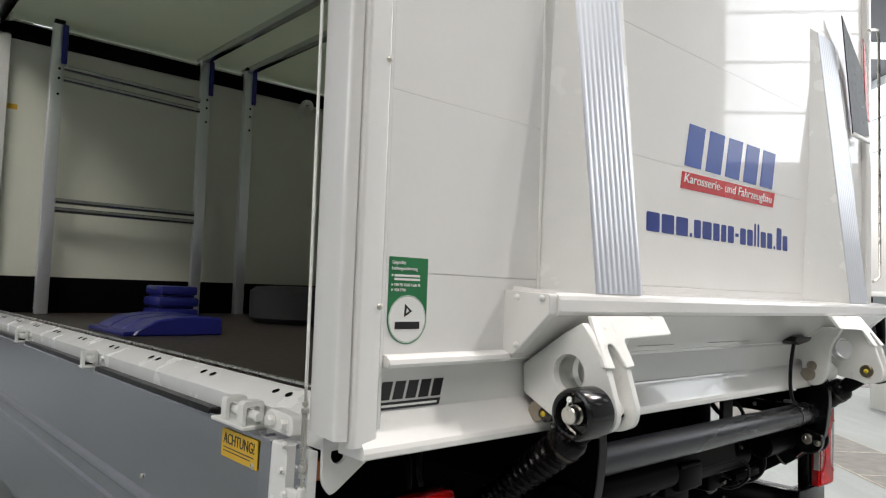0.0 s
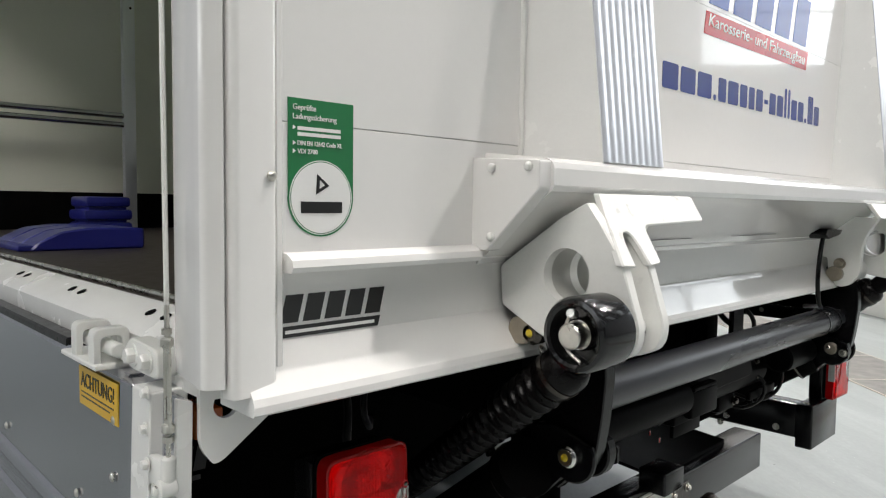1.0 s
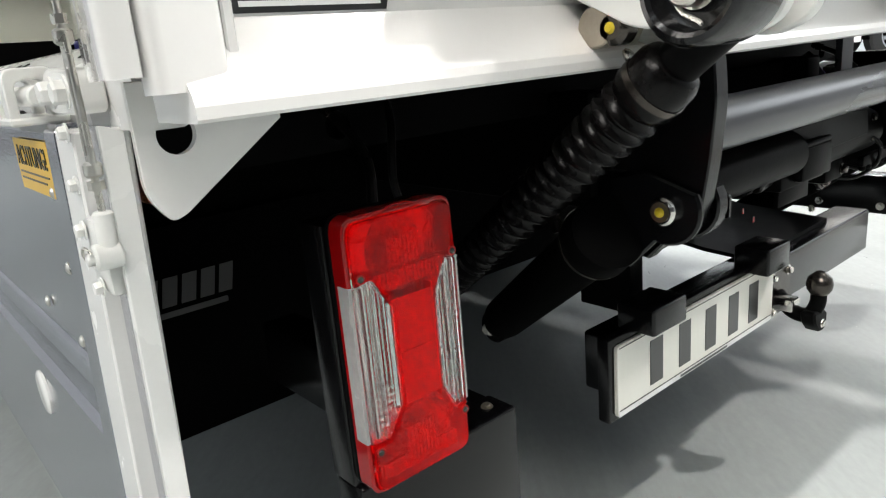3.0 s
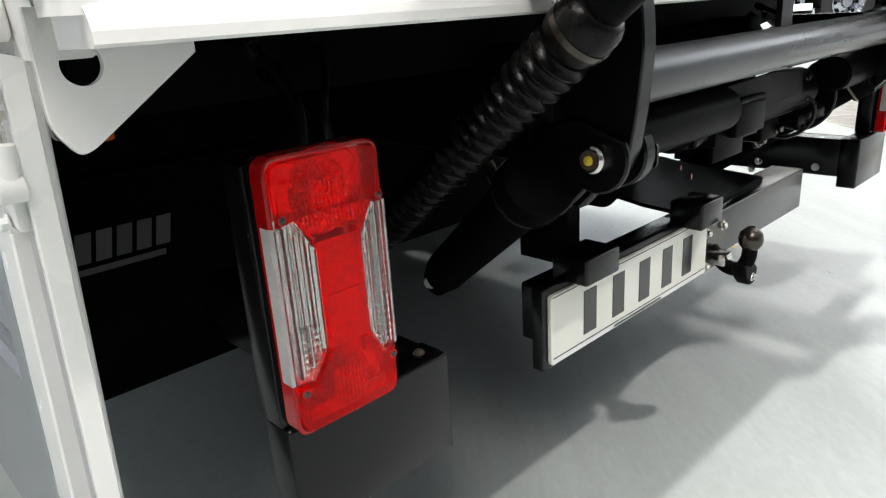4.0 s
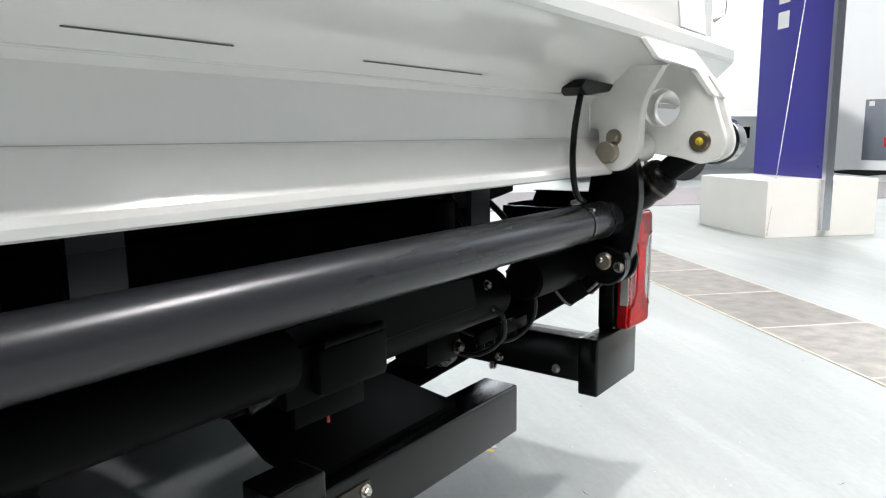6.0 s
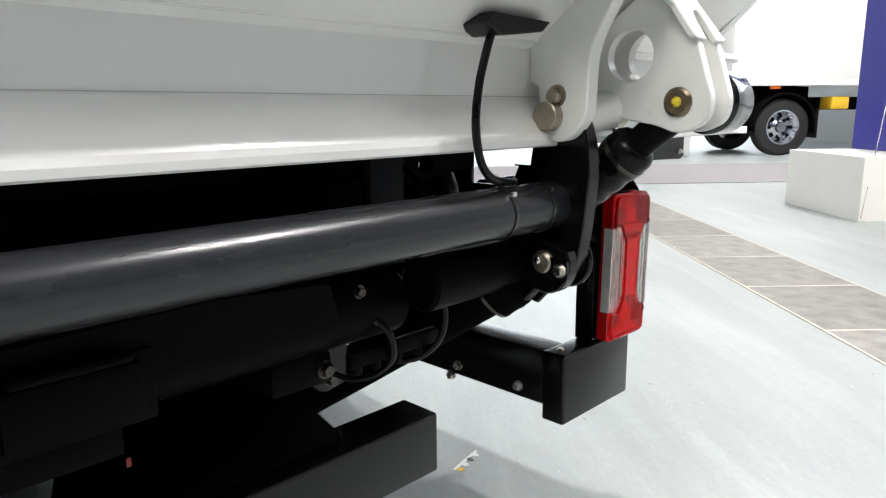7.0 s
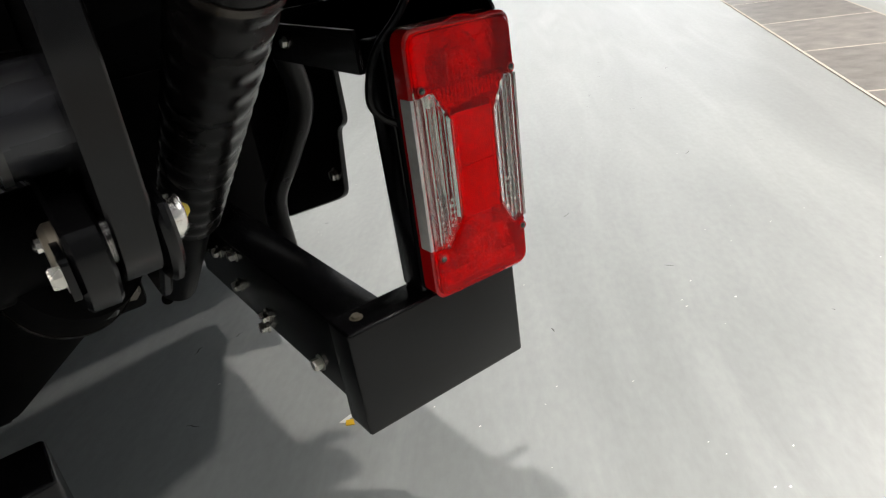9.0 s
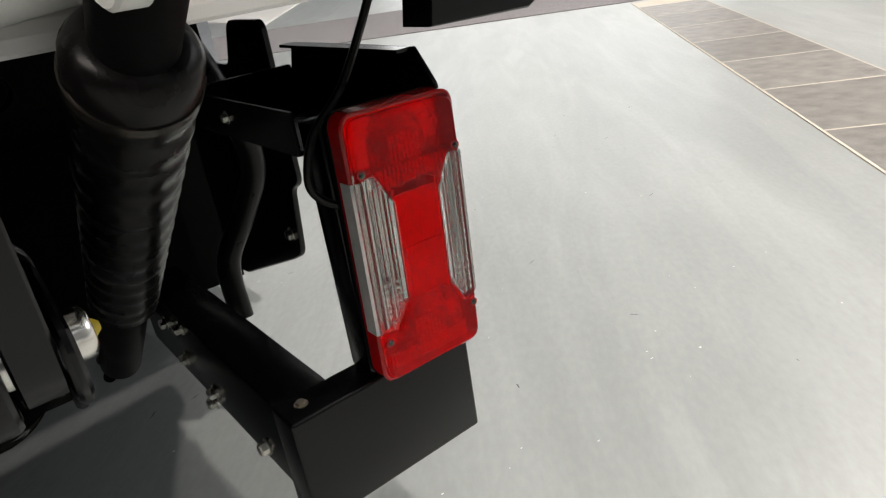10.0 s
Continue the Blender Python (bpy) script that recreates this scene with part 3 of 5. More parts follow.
def hinge(y, double):
    h = part("hinge", box(B(), -1.29, -1.236, y - 0.02, y + (0.13 if double else 0.02), 0.848, 0.856, 0.002, 1), WHITE_PART, truck, "white painted side board hinge")
    for k in range(2 if double else 1):
        yy = y + 0.075 * k
        loop = rounded([(-1.288, 0.855), (-1.288, 0.904), (-1.240, 0.904), (-1.240, 0.855), (-1.250, 0.855), (-1.250, 0.892), (-1.278, 0.892), (-1.278, 0.855)], [0, 0.012, 0.012, 0, 0, 0.008, 0.008, 0], 5)
        part("knuckle", plate(B(), loop, yy - 0.011, yy + 0.011, "y", soft=0.0015), WHITE_PART, h)
        part("hinge_pin", rod(B(), (-1.264, yy - 0.038, 0.876), (-1.264, yy + 0.034, 0.876), 0.0105, 14, 0.002), WHITE_PART, h)
    if double:
        part("hinge_arm", plate(B(), rounded([(y - 0.16, 0.858), (y - 0.16, 0.895), (y - 0.07, 0.9), (y - 0.045, 0.876), (y - 0.07, 0.858)], 0.012), -1.262, -1.236, "x", soft=0.002), WHITE_PART, h)
        for d in (-0.085, -0.135):
            hexagon((-1.262, y + d, 0.878), (-0.012, 0, 0), 0.011, h, WHITE_PART)
    else:
        hexagon((-1.236, y - 0.05, 0.882), (-0.008, 0, 0), 0.008, h, WHITE_PART)


hinge(0.328, True)
for y in (1.46, 2.48, 3.25):
    hinge(y, False)
BX, BY = -1.277, 0.10
stud = [(k / 24, 0.0026 if k % 2 else 0.0031) for k in range(25)]
buckle = part("turnbuckle", rod(B(), (BX, BY - 0.0050, 0.815), (BX, BY - 0.0050, 0.922), 0.0026, 12, 0.001), STEEL, truck, "steel turnbuckle of the side tension rod")
part("bar", rod(B(), (BX, BY + 0.0050, 0.815), (BX, BY + 0.0050, 0.922), 0.0026, 12, 0.001), STEEL, buckle)
for z in (0.813, 0.912):
    part("eye_nut", rod(B(), (BX, BY, z), (BX, BY, z + 0.012), 0.0072, 16, 0.002), STEEL, buckle)
part("nut", lathe(B(), (BX, BY, 0.927), (BX, BY, 0.934), [(0, 0.0058), (1, 0.0058)], 6), STEEL, buckle, flat=20)
part("nut", lathe(B(), (BX, BY, 0.803), (BX, BY, 0.810), [(0, 0.0065), (1, 0.0065)], 6), STEEL, buckle, flat=20)
part("threaded_stud", lathe(B(), (BX, BY, 0.775), (BX, BY, 0.83), stud, 12), STEEL, buckle)
part("threaded_stud", lathe(B(), (BX, BY, 0.895), (BX, BY, 0.966), stud, 12), STEEL, buckle)
part("tension_rod", rod(B(), (BX, BY, 0.96), (BX - 0.008, BY, 2.7), 0.0030, 10), WHITE_PART, truck, "thin white painted tension rod")
clevis = part("clevis", rod(B(), (BX - 0.001, BY, 0.752), (BX, BY, 0.786), 0.0080, 16, 0.002), WHITE_PART, truck, "white painted clevis with a split pin")
part("eye", rod(B(), (BX + 0.008, BY, 0.750), (BX - 0.014, BY, 0.750), 0.0110, 20, 0.002), WHITE_PART, clevis)
part("pin", rod(B(), (BX + 0.01, BY, 0.750), (BX - 0.019, BY, 0.750), 0.0055, 16, 0.0015), WHITE_PART, clevis)
part("split_pin", sweep(B(), smooth_path([(BX - 0.016, BY - 0.007, 0.756), (BX - 0.019, BY, 0.760), (BX - 0.019, BY + 0.007, 0.753), (BX - 0.016, BY + 0.005, 0.743)]), 0.0012, 6), STEEL, clevis)
part("base", box(B(), -1.280, -1.266, 0.108, 0.156, 0.712, 0.775, 0.004), WHITE_PART, clevis)
for y, z in ((0.17, 0.845), (0.175, 0.800), (0.15, 0.765), (0.13, 0.718)):
    hexagon((-1.274 - (0.008 if y < 0.16 else 0.0), y, z), (-0.007, 0, 0), 0.0062, truck, WHITE_PART)

# yellow warning label on the side board
warn = part("warning_label", box(B(), -1.2962, -1.2945, 0.315, 0.475, 0.775, 0.832), LABEL_YELLOW, truck, "yellow warning label with black print")
lettering("label_text", "ACHTUNG!", INK, warn, (-1.2966, 0.465, 0.803), 0.03, 0.138, 0.022, rot=(90, 0, -90))
for z, w in ((0.794, 0.135), (0.787, 0.12)):
    part("print_line", box(B(), -1.2968, -1.296, 0.465 - w, 0.465, z, z + 0.002), INK, warn)

for piece in (side_board, board_end, board_reflector, warn):
    piece.location.x = 0.026
warn.location.y = -0.034

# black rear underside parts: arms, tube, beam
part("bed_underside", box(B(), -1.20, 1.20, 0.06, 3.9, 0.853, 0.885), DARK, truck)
tube = part("cross_tube", lathe(B(), (-0.645, -0.017, 0.762), (0.625, -0.017, 0.762), [(0, 0.036), (1, 0.036)], 40), TUBE, truck, "graphite painted steel cross tube of the lift")
for x in (0.487, 0.574):
    part("cable_tie", lathe(B(), (x, -0.017, 0.762), (x + 0.006, -0.017, 0.762), [(0, 0.0377), (1, 0.0377)], 36), INK, tube)
    part("cable_tie_head", box(B(), x - 0.001, x + 0.007, -0.049, -0.039, 0.788, 0.795, 0.001, 1), BRIGHT_STEEL if x < 0.5 else INK, tube)
BEAM_Y, BEAM_Z = 0.050, 0.664
beam = part("lift_beam", lathe(B(), (-0.655, BEAM_Y, BEAM_Z), (-0.17, BEAM_Y, BEAM_Z), [(0, 0.034), (0.01, 0.040), (0.99, 0.040), (1, 0.034)], 40), BLACK, truck, "black painted main beam of the tail lift")
part("beam_end", lathe(B(), (0.40, BEAM_Y, BEAM_Z), (0.635, BEAM_Y, BEAM_Z), [(0, 0.034), (0.02, 0.040), (0.98, 0.040), (1, 0.034)], 40), BLACK, beam)
part("beam_core", lathe(B(), (-0.22, 0.13, 0.630), (0.42, 0.13, 0.630), [(0, 0.040), (0.02, 0.050), (0.98, 0.050), (1, 0.040)], 36), BLACK, beam)


def arm(s):
    """One lift arm of the tail lift with its brackets, roller and ram; s is the side."""
    def X(a):
        return s * a - 0.011
    def pl(name, poly, a, b, mat, parent, holes=(), label="", soft=0.002):
        return part(name, plate(B(), poly, min(X(a), X(b)), max(X(a), X(b)), "x", holes, soft), mat, parent, label)
    PY, PZ = -0.027, 0.675
    front = [(-0.070, 0.888), (-0.080, 0.855), (-0.084, 0.805), (-0.077, 0.735), (-0.068, 0.680), (-0.055, 0.652), (-0.030, 0.638), (0.005, 0.640), (0.030, 0.66), (0.035, 0.70), (0.028, 0.80), (0.012, 0.90), (-0.012, 0.930), (-0.045, 0.926)]
    a = pl("lift_arm", rounded(front, 0.015, 3), 0.628, 0.656, BLACK_SATIN, truck, label="black steel lift arm plate")
    # fork of the beam that holds the arm's lower end
    cheek = circle(PY, PZ, 0.046, 12, 150, 290) + [(0.027, 0.592), (0.077, 0.600), (0.077, 0.705), (PY + 0.03, PZ + 0.046)]
    for a0, a1 in ((0.600, 0.624), (0.657, 0.667)):
        pl("pivot_cheek", cheek, a0, a1, BLACK_SATIN, beam, soft=0.003)
    part("pivot_pin", lathe(B(), (X(0.612), PY, PZ), (X(0.681), PY, PZ), [(0, 0.019), (0.9, 0.019), (0.96, 0.018), (1, 0.015)], 24), BRIGHT_STEEL, a, "bright steel pivot pin")
    part("grease_cap", lathe(B(), (X(0.680), PY, PZ), (X(0.687), PY, PZ), [(0, 0.0070), (0.5, 0.0062), (1, 0.003)], 12), YELLOW, a, "yellow grease cap")
    part("pin_recess", lathe(B(), (X(0.6795), PY, PZ), (X(0.6818), PY, PZ), [(0, 0.0125), (1, 0.0125)], 20), CAP_STEEL, a)
    part("pin_end", rod(B(), (X(0.615), PY, PZ + 0.004), (X(0.591), PY, PZ + 0.004), 0.018, 20, 0.004), DULL_STEEL, a, "dull steel pin end")
    part("lock_tab", plate(B(), rounded([(PY - 0.046, 0.655), (PY - 0.046, 0.686), (PY + 0.012, 0.690), (PY + 0.012, 0.655)], 0.006), min(X(0.594), X(0.599)), max(X(0.594), X(0.599)), "x"), BLACK_SATIN, a)
    hexagon((X(0.595), PY - 0.033, 0.671), (X(0.586) - X(0.595), 0, 0), 0.0085, a, STEEL)
    part("grease_nipple", lathe(B(), (X(0.591), PY + 0.004, PZ + 0.008), (X(0.585), PY + 0.004, PZ + 0.008), [(0, 0.006), (0.6, 0.006), (1, 0.003)], 10), BRIGHT_STEEL, a)
    # hinge pin and its small bracket
    small = rounded([(0.03, 1.02), (0.034, 0.945), (-0.002, 0.94), (-0.008, 0.88), (-0.030, 0.856), (-0.062, 0.862), (-0.087, 0.895), (-0.090, 0.99), (-0.128, 1.055), (-0.02, 1.06)], [0, 0.004, 0.006, 0.02, 0.02, 0.025, 0.015, 0.03, 0, 0])
    b1 = pl("hinge_bracket", small, 0.610, 0.636, WHITE_PART, truck, label="white painted hinge bracket")
    part("hinge_pin", rod(B(), (X(0.592), -0.026, 0.895), (X(0.80), -0.026, 0.895), 0.0215, 24, 0.002), DULL_STEEL, b1, "dull steel hinge pin")
    hexagon((X(0.610), -0.036, 0.924), (X(0.596) - X(0.610), 0, 0), 0.012, b1, DULL_STEEL)
    part("side_lug", box(B(), min(X(0.602), X(0.610)), max(X(0.602), X(0.610)), 0.012, 0.046, 0.935, 1.03, 0.003), WHITE_PART, b1)
    for z in (0.960, 1.008):
        hexagon((X(0.602), 0.028, z), (X(0.592) - X(0.602), 0, 0), 0.009, b1, WHITE_PART)
    # fork of two plates with holes; roller axis, start and end
    FO = 0.783
    RY, RZ, R0, R1 = (-0.177, 0.918, 0.806, 0.880) if s < 0 else (-0.170, 0.914, 0.806, 0.876)
    HY = -0.108 if s < 0 else -0.088
    fork = [(0.012, 0.988), (-0.095, 1.060), (-0.140, 1.083), (-0.160, 1.058), (-0.194, 1.008), (-0.223, 0.919), (-0.216, 0.888), (-0.177, 0.870), (-0.142, 0.884), (-0.072, 0.890), (0.008, 0.93)]
    if s > 0:
        fork = [(y + 0.006 if y < -0.09 else y, z - 0.003 if y < -0.12 else z) for y, z in fork]
    fr = rounded(fork, [0.006, 0.0, 0.004, 0.004, 0.01, 0.02, 0.025, 0.03, 0.02, 0.02, 0.006])
    f = pl("fork_plate", fr, FO, FO + 0.018, WHITE_PART, truck, [circle(HY, 0.982, 0.038, 28)], "white painted fork plate with a round hole")
    pl("fork_plate", fr, 0.721, 0.739, WHITE_PART, truck, [circle(HY, 0.982, 0.038, 28)], "white painted fork plate with a round hole")
    part("hole_tube", lathe(B(), (X(0.739), HY, 0.982), (X(FO), HY, 0.982), [(0, 0.0382), (1, 0.0382), (1, 0.042), (0, 0.042)], 28, False), SEAM, f)
    part("fork_hub", rod(B(), (X(0.739), -0.052, 0.905), (X(0.672), -0.030, 0.896), 0.030, 24, 0.006), WHITE_PART, f)
    part("cap_nut", lathe(B(), (X(0.722), RY + 0.002, RZ), (X(0.714), RY + 0.002, RZ), [(0, 0.021), (0.6, 0.021), (1, 0.017)], 24), CAP_STEEL, f)
    part("grease_cap", lathe(B(), (X(0.716), RY + 0.002, RZ), (X(0.708), RY + 0.002, RZ), [(0, 0.0085), (0.5, 0.0075), (1, 0.003)], 12), YELLOW, f, "yellow grease cap")
    if s < 0:
        part("hinge_cap", lathe(B(), (X(0.776), -0.045, 0.893), (X(0.800), -0.045, 0.893), [(0, 0.018), (0.7, 0.018), (1, 0.012)], 20), BALL_STEEL, f)
        part("grease_cap", lathe(B(), (X(0.799), -0.045, 0.893), (X(0.803), -0.045, 0.893), [(0, 0.007), (1, 0.004)], 12), YELLOW, f, "yellow grease cap")
    # bent cap with a slot on top of the fork
    cap = [(0.508, 1.095), (0.771, 1.095), (0.790, 1.050), (0.808, 1.0), (0.777, 0.998), (0.772, 1.028), (0.766, 1.042), (0.750, 1.042), (0.744, 1.028), (0.741, 0.998), (0.710, 1.0), (0.702, 1.050), (0.514, 1.056)]
    cp = rounded([(X(x), z) for x, z in cap], [0.004, 0.004, 0.004, 0.006, 0.004, 0.006, 0.008, 0.008, 0.006, 0.004, 0.006, 0.01, 0.004])
    bm = plate(B(), cp, -0.202, -0.189, "y", soft=0.0025)
    # it leans back towards its top
    for v in bm.verts:
        v.co.y += (v.co.z - 1.0) * 0.66 + (0.006 if s > 0 else 0.0)
    part("fork_cap", bm, WHITE_PART, truck, "white painted bent cap over the fork")
    # roller
    r = part("roller", lathe(B(), (X(R0), RY, RZ), (X(R1), RY, RZ), [(0, 0.034), (0.02, 0.044), (0.10, 0.0485), (0.90, 0.0485), (0.98, 0.045), (1.0, 0.040), (0.97, 0.036), (0.70, 0.034), (0.68, 0.0)], 48, False), ROLLER, truck, "black plastic guide roller")
    part("hub", lathe(B(), (X(R0 + 0.024), RY, RZ), (X(R1 - 0.012), RY, RZ), [(0, 0.021), (0.9, 0.021), (1, 0.019)], 24), BRIGHT_STEEL, r)
    part("axle", rod(B(), (X(R0 + 0.004), RY, RZ), (X(R1 + 0.008), RY, RZ), 0.0165, 24, 0.002), STEEL, r, "steel axle end")
    pin = [(R1 + 0.001, 0.0, 0.032), (R1 - 0.002, 0.008, 0.020), (R1 - 0.002, 0.014, 0.002), (R1 + 0.001, 0.006, -0.018), (R1 + 0.005, -0.016, -0.030)]
    part("split_pin", sweep(B(), smooth_path([(X(u), RY + v, RZ + w) for u, v, w in pin]), 0.0022, 8), STEEL, r)
    part("split_pin_head", rod(B(), (X(R1 - 0.007), RY + 0.002, RZ + 0.026), (X(R1 + 0.007), RY - 0.001, RZ + 0.029), 0.006, 12, 0.001), STEEL, r)
    for k in range(6):
        an = radians(60 * k + 20)
        c = Vector((0, math.cos(an), math.sin(an)))
        p0, p1 = Vector((X(R1 - 0.033), RY, RZ)) + c * 0.02, Vector((X(R1 - 0.033), RY, RZ)) + c * 0.036
        part("roller_rib", rod(B(), p0, p1, 0.004, 6), ROLLER, r)
    # tilt ram with its bellows between the fork plates
    RX = 0.757 if s < 0 else 0.748
    top, low = Vector((X(RX), -0.172, 0.914)), Vector((X(RX), 0.487, 0.390))
    n = (low - top).normalized()
    long = (low - top).length
    ram = part("ram", lathe(B(), top - n * 0.018, low, [(0, 0.0235), (0.002, 0.0255), (0.06, 0.0255), (0.12, 0.0245), (0.6, 0.0245), (0.62, 0.0275), (0.985, 0.0275), (1, 0.022)], 28), BLACK, truck, "black hydraulic tilt ram")
    part("ram_cap", lathe(B(), top - n * 0.0185, top - n * 0.0225, [(0, 0.0215), (1, 0.0205)], 24), PAPER, ram, "white round end cap")
    screw(top - n * 0.0222, -n * 0.002, 0.003, ram, DULL_STEEL)
    b0, b1 = top + n * long * 0.115, top + n * long * (0.70 if s < 0 else 0.655)
    big, small_r, ribs = (0.0375, 0.029, 22) if s < 0 else (0.0390, 0.0355, 12)
    rows = [(0.0, 0.027), (0.010, big - 0.005), (0.030, big), (0.10, big + 0.001), (0.12, big - 0.002)]
    for k in range(ribs):
        s0, step = 0.13 + 0.85 * k / ribs, 0.85 / ribs
        wide = big + (small_r - big) * (k / ribs) ** (1.0 if s < 0 else 0.8)
        dip = 0.0085 if s < 0 else 0.0018
        if s > 0:
            rows += [(s0 + step * j / 6, wide - dip * 0.5 * (1 + math.cos(2 * math.pi * j / 6))) for j in range(6)]
            continue
        rows += [(s0, wide - dip), (s0 + step * 0.30, wide - dip * 0.75), (s0 + step * 0.46, wide), (s0 + step * 0.58, wide), (s0 + step * 0.74, wide - dip * 0.75)]
    rows += [(0.985, small_r), (1.0, 0.0255)]
    part("bellows", lathe(B(), b0, b1, rows, 32), BELLOWS, ram, "black ribbed rubber bellows", 60)
    part("clamp", lathe(B(), b0.lerp(b1, 0.065), b0.lerp(b1, 0.082), [(0, big + 0.0018), (1, big + 0.0018)], 32), BALL_STEEL, ram, "dark steel hose clamp")
    up = Vector((s * 0.25, 0.56, 0.79)).normalized()
    screw(b0.lerp(b1, 0.073) + up * big, up * 0.012, 0.006, ram, STEEL, "clamp_screw")
    # lift ram from the beam down to its eye
    c0, c1 = Vector((X(0.694 if s < 0 else 0.612), 0.035, 0.648)), Vector((X(0.470), 0.485, 0.335))
    body = part("lift_ram", lathe(B(), c0, c1, [(0, 0.040), (0.01, 0.050), (0.085, 0.052), (0.095, 0.049), (0.10, 0.042), (0.90, 0.042), (0.92, 0.038), (0.97, 0.034), (1.0, 0.028)], 32), DARK, truck, "black hydraulic lift ram")
    part("gland_ring", lathe(B(), c0.lerp(c1, 0.080), c0.lerp(c1, 0.090), [(0, 0.0530), (1, 0.0530)], 32), BALL_STEEL, body)
    part("eye", rod(B(), (X(0.488), 0.485, 0.331), (X(0.432), 0.485, 0.331), 0.034, 24, 0.004), BLACK, body)
    part("eye_pin", rod(B(), (X(0.365), 0.485, 0.331), (X(0.496), 0.485, 0.331), 0.014, 16, 0.002), DULL_STEEL, body, "dull steel pin")
    hexagon((X(0.365), 0.485, 0.331), (X(0.353) - X(0.365), 0, 0), 0.011, body, DULL_STEEL)
    hexagon((X(0.496), 0.485, 0.331), (X(0.508) - X(0.496), 0, 0), 0.011, body, STEEL)
    part("hose_port", rod(B(), c0.lerp(c1, 0.25) + Vector((0, 0.02, 0.045)), c0.lerp(c1, 0.25) + Vector((0, 0.035, 0.075)), 0.010, 12, 0.002), BALL_STEEL, body)
    for k in range(3):
        an = radians(200 + 70 * k)
        e1, e2, _ = axes_for(n)
        q = low + (e1 * math.cos(an) + e2 * math.sin(an)) * 0.024
        hexagon(q, n * 0.012, 0.0065, ram, BALL_STEEL)


arm(-1)
arm(1)

# camera or light cable and its holder
holder = part("cable_holder", plate(B(), rounded([(0.425, 1.012), (0.455, 0.998), (0.545, 1.008), (0.562, 1.022), (0.44, 1.026)], 0.004), -0.050, 0.0, "y", soft=0.002), RUBBER, truck, "black cable holder under the hood")
part("cable", sweep(B(), smooth_path([(0.46, -0.034, 1.012), (0.446, -0.034, 0.98), (0.430, -0.035, 0.935), (0.423, -0.036, 0.885), (0.434, -0.035, 0.84), (0.458, -0.032, 0.816), (0.50, -0.022, 0.806), (0.56, 0.01, 0.80), (0.62, 0.06, 0.79)]), 0.0058, 10), RUBBER, holder, "black rubber cable")

# tail lights on their holders, and the corner bumpers
LAMP_W, LAMP_Z0, LAMP_Z1 = 0.139, 0.440, 0.741


def tail_light(cx):
    x0, x1, z0, z1, y = cx - LAMP_W / 2, cx + LAMP_W / 2, LAMP_Z0, LAMP_Z1, 0.054
    def outline(d, r):
        return rounded([(x0 + d, z0 + d), (x1 - d, z0 + d), (x1 - d, z1 - d), (x0 + d, z1 - d)], r, 6)
    light = part("tail_light", plate(B(), outline(0.0, 0.018), y + 0.032, y + 0.040, "y", soft=0.002), BLACK, truck, "red tail light with clear side windows")
    part("rim", plate(B(), outline(0.0, 0.018), y + 0.007, y + 0.032, "y", [outline(0.004, 0.014)], 0.002), RED_DARK, light, "glossy dark red rim")
    part("reflector", plate(B(), outline(0.004, 0.014), y + 0.024, y + 0.027, "y", [circle(cx, z1 - 0.046, 0.036, 28), circle(cx, z0 + 0.044, 0.036, 28)]), RED_BACK, light, "bright lamp backing")
    # upper and lower chambers: a dish, a bulb and moulded ribs behind the lens
    for bz, tall in ((z1 - 0.046, 0.024), (z0 + 0.044, 0.020)):
        part("reflector_bowl", lathe(B(), (cx, y + 0.0238, bz), (cx, y + 0.031, bz), [(0, 0.0362), (0.3, 0.034), (0.45, 0.025), (0.55, 0.014), (0.6, 0.006), (0.62, 0.0)], 28, False), BOWL, light)
        part("bulb", lathe(B(), (cx, y + 0.031, bz), (cx, y + 0.010, bz), [(0, 0.006), (0.45, 0.006), (0.6, 0.0085), (0.85, 0.007), (1, 0.002)], 16), BRIGHT_STEEL, light)
        for k in range(21):
            xr = cx - 0.050 + 0.005 * k
            part("lens_rib", rod(B(), (xr, y + 0.0125, bz - tall - 0.012), (xr, y + 0.0125, bz - tall + 0.006), 0.0023, 6), BOWL, light)
            if 6 < k < 15:
                part("lens_rib", rod(B(), (xr, y + 0.0125, bz - 0.014), (xr, y + 0.0125, bz + 0.016), 0.0023, 6), BOWL, light)
        part("lens_arch", sweep(B(), [(px, y + 0.006, pz) for px, pz in circle(cx, bz + (0.002 if bz > 0.6 else -0.004), 0.047, 16, 30, 150)], 0.0016, 6), RED_GLASS, light)
    wa, wb, ua, ub = z1 - 0.068, z1 - 0.098, z0 + 0.064, z0 + 0.092
    dl, dr = 0.047, 0.036
    i0, i1, j0, j1 = x0 + 0.005, x1 - 0.005, z0 + 0.005, z1 - 0.005
    red = [(i0, j0), (i1, j0), (i1, ua), (x1 - dr * 0.5, ua - 0.004), (x1 - dr, ub), (x1 - dr, wb), (x1 - dr * 0.5, wa + 0.004), (i1, wa), (i1, j1), (i0, j1), (i0, wa), (x0 + dl * 0.55, wa + 0.004), (x0 + dl, wb), (x0 + dl, ub), (x0 + dl * 0.55, ua - 0.004), (i0, ua)]
    rr = [0.016, 0.016, 0.002, 0.002, 0.002, 0.002, 0.002, 0.002, 0.016, 0.016, 0.002, 0.002, 0.002, 0.002, 0.002, 0.002]
    lens = part("red_lens", plate(B(), rounded(red, rr, 5), y, y + 0.008, "y", soft=0.003), RED_GLASS, light, "glossy red lens")
    lens.visible_shadow = False
    zm = (ub + wb) / 2
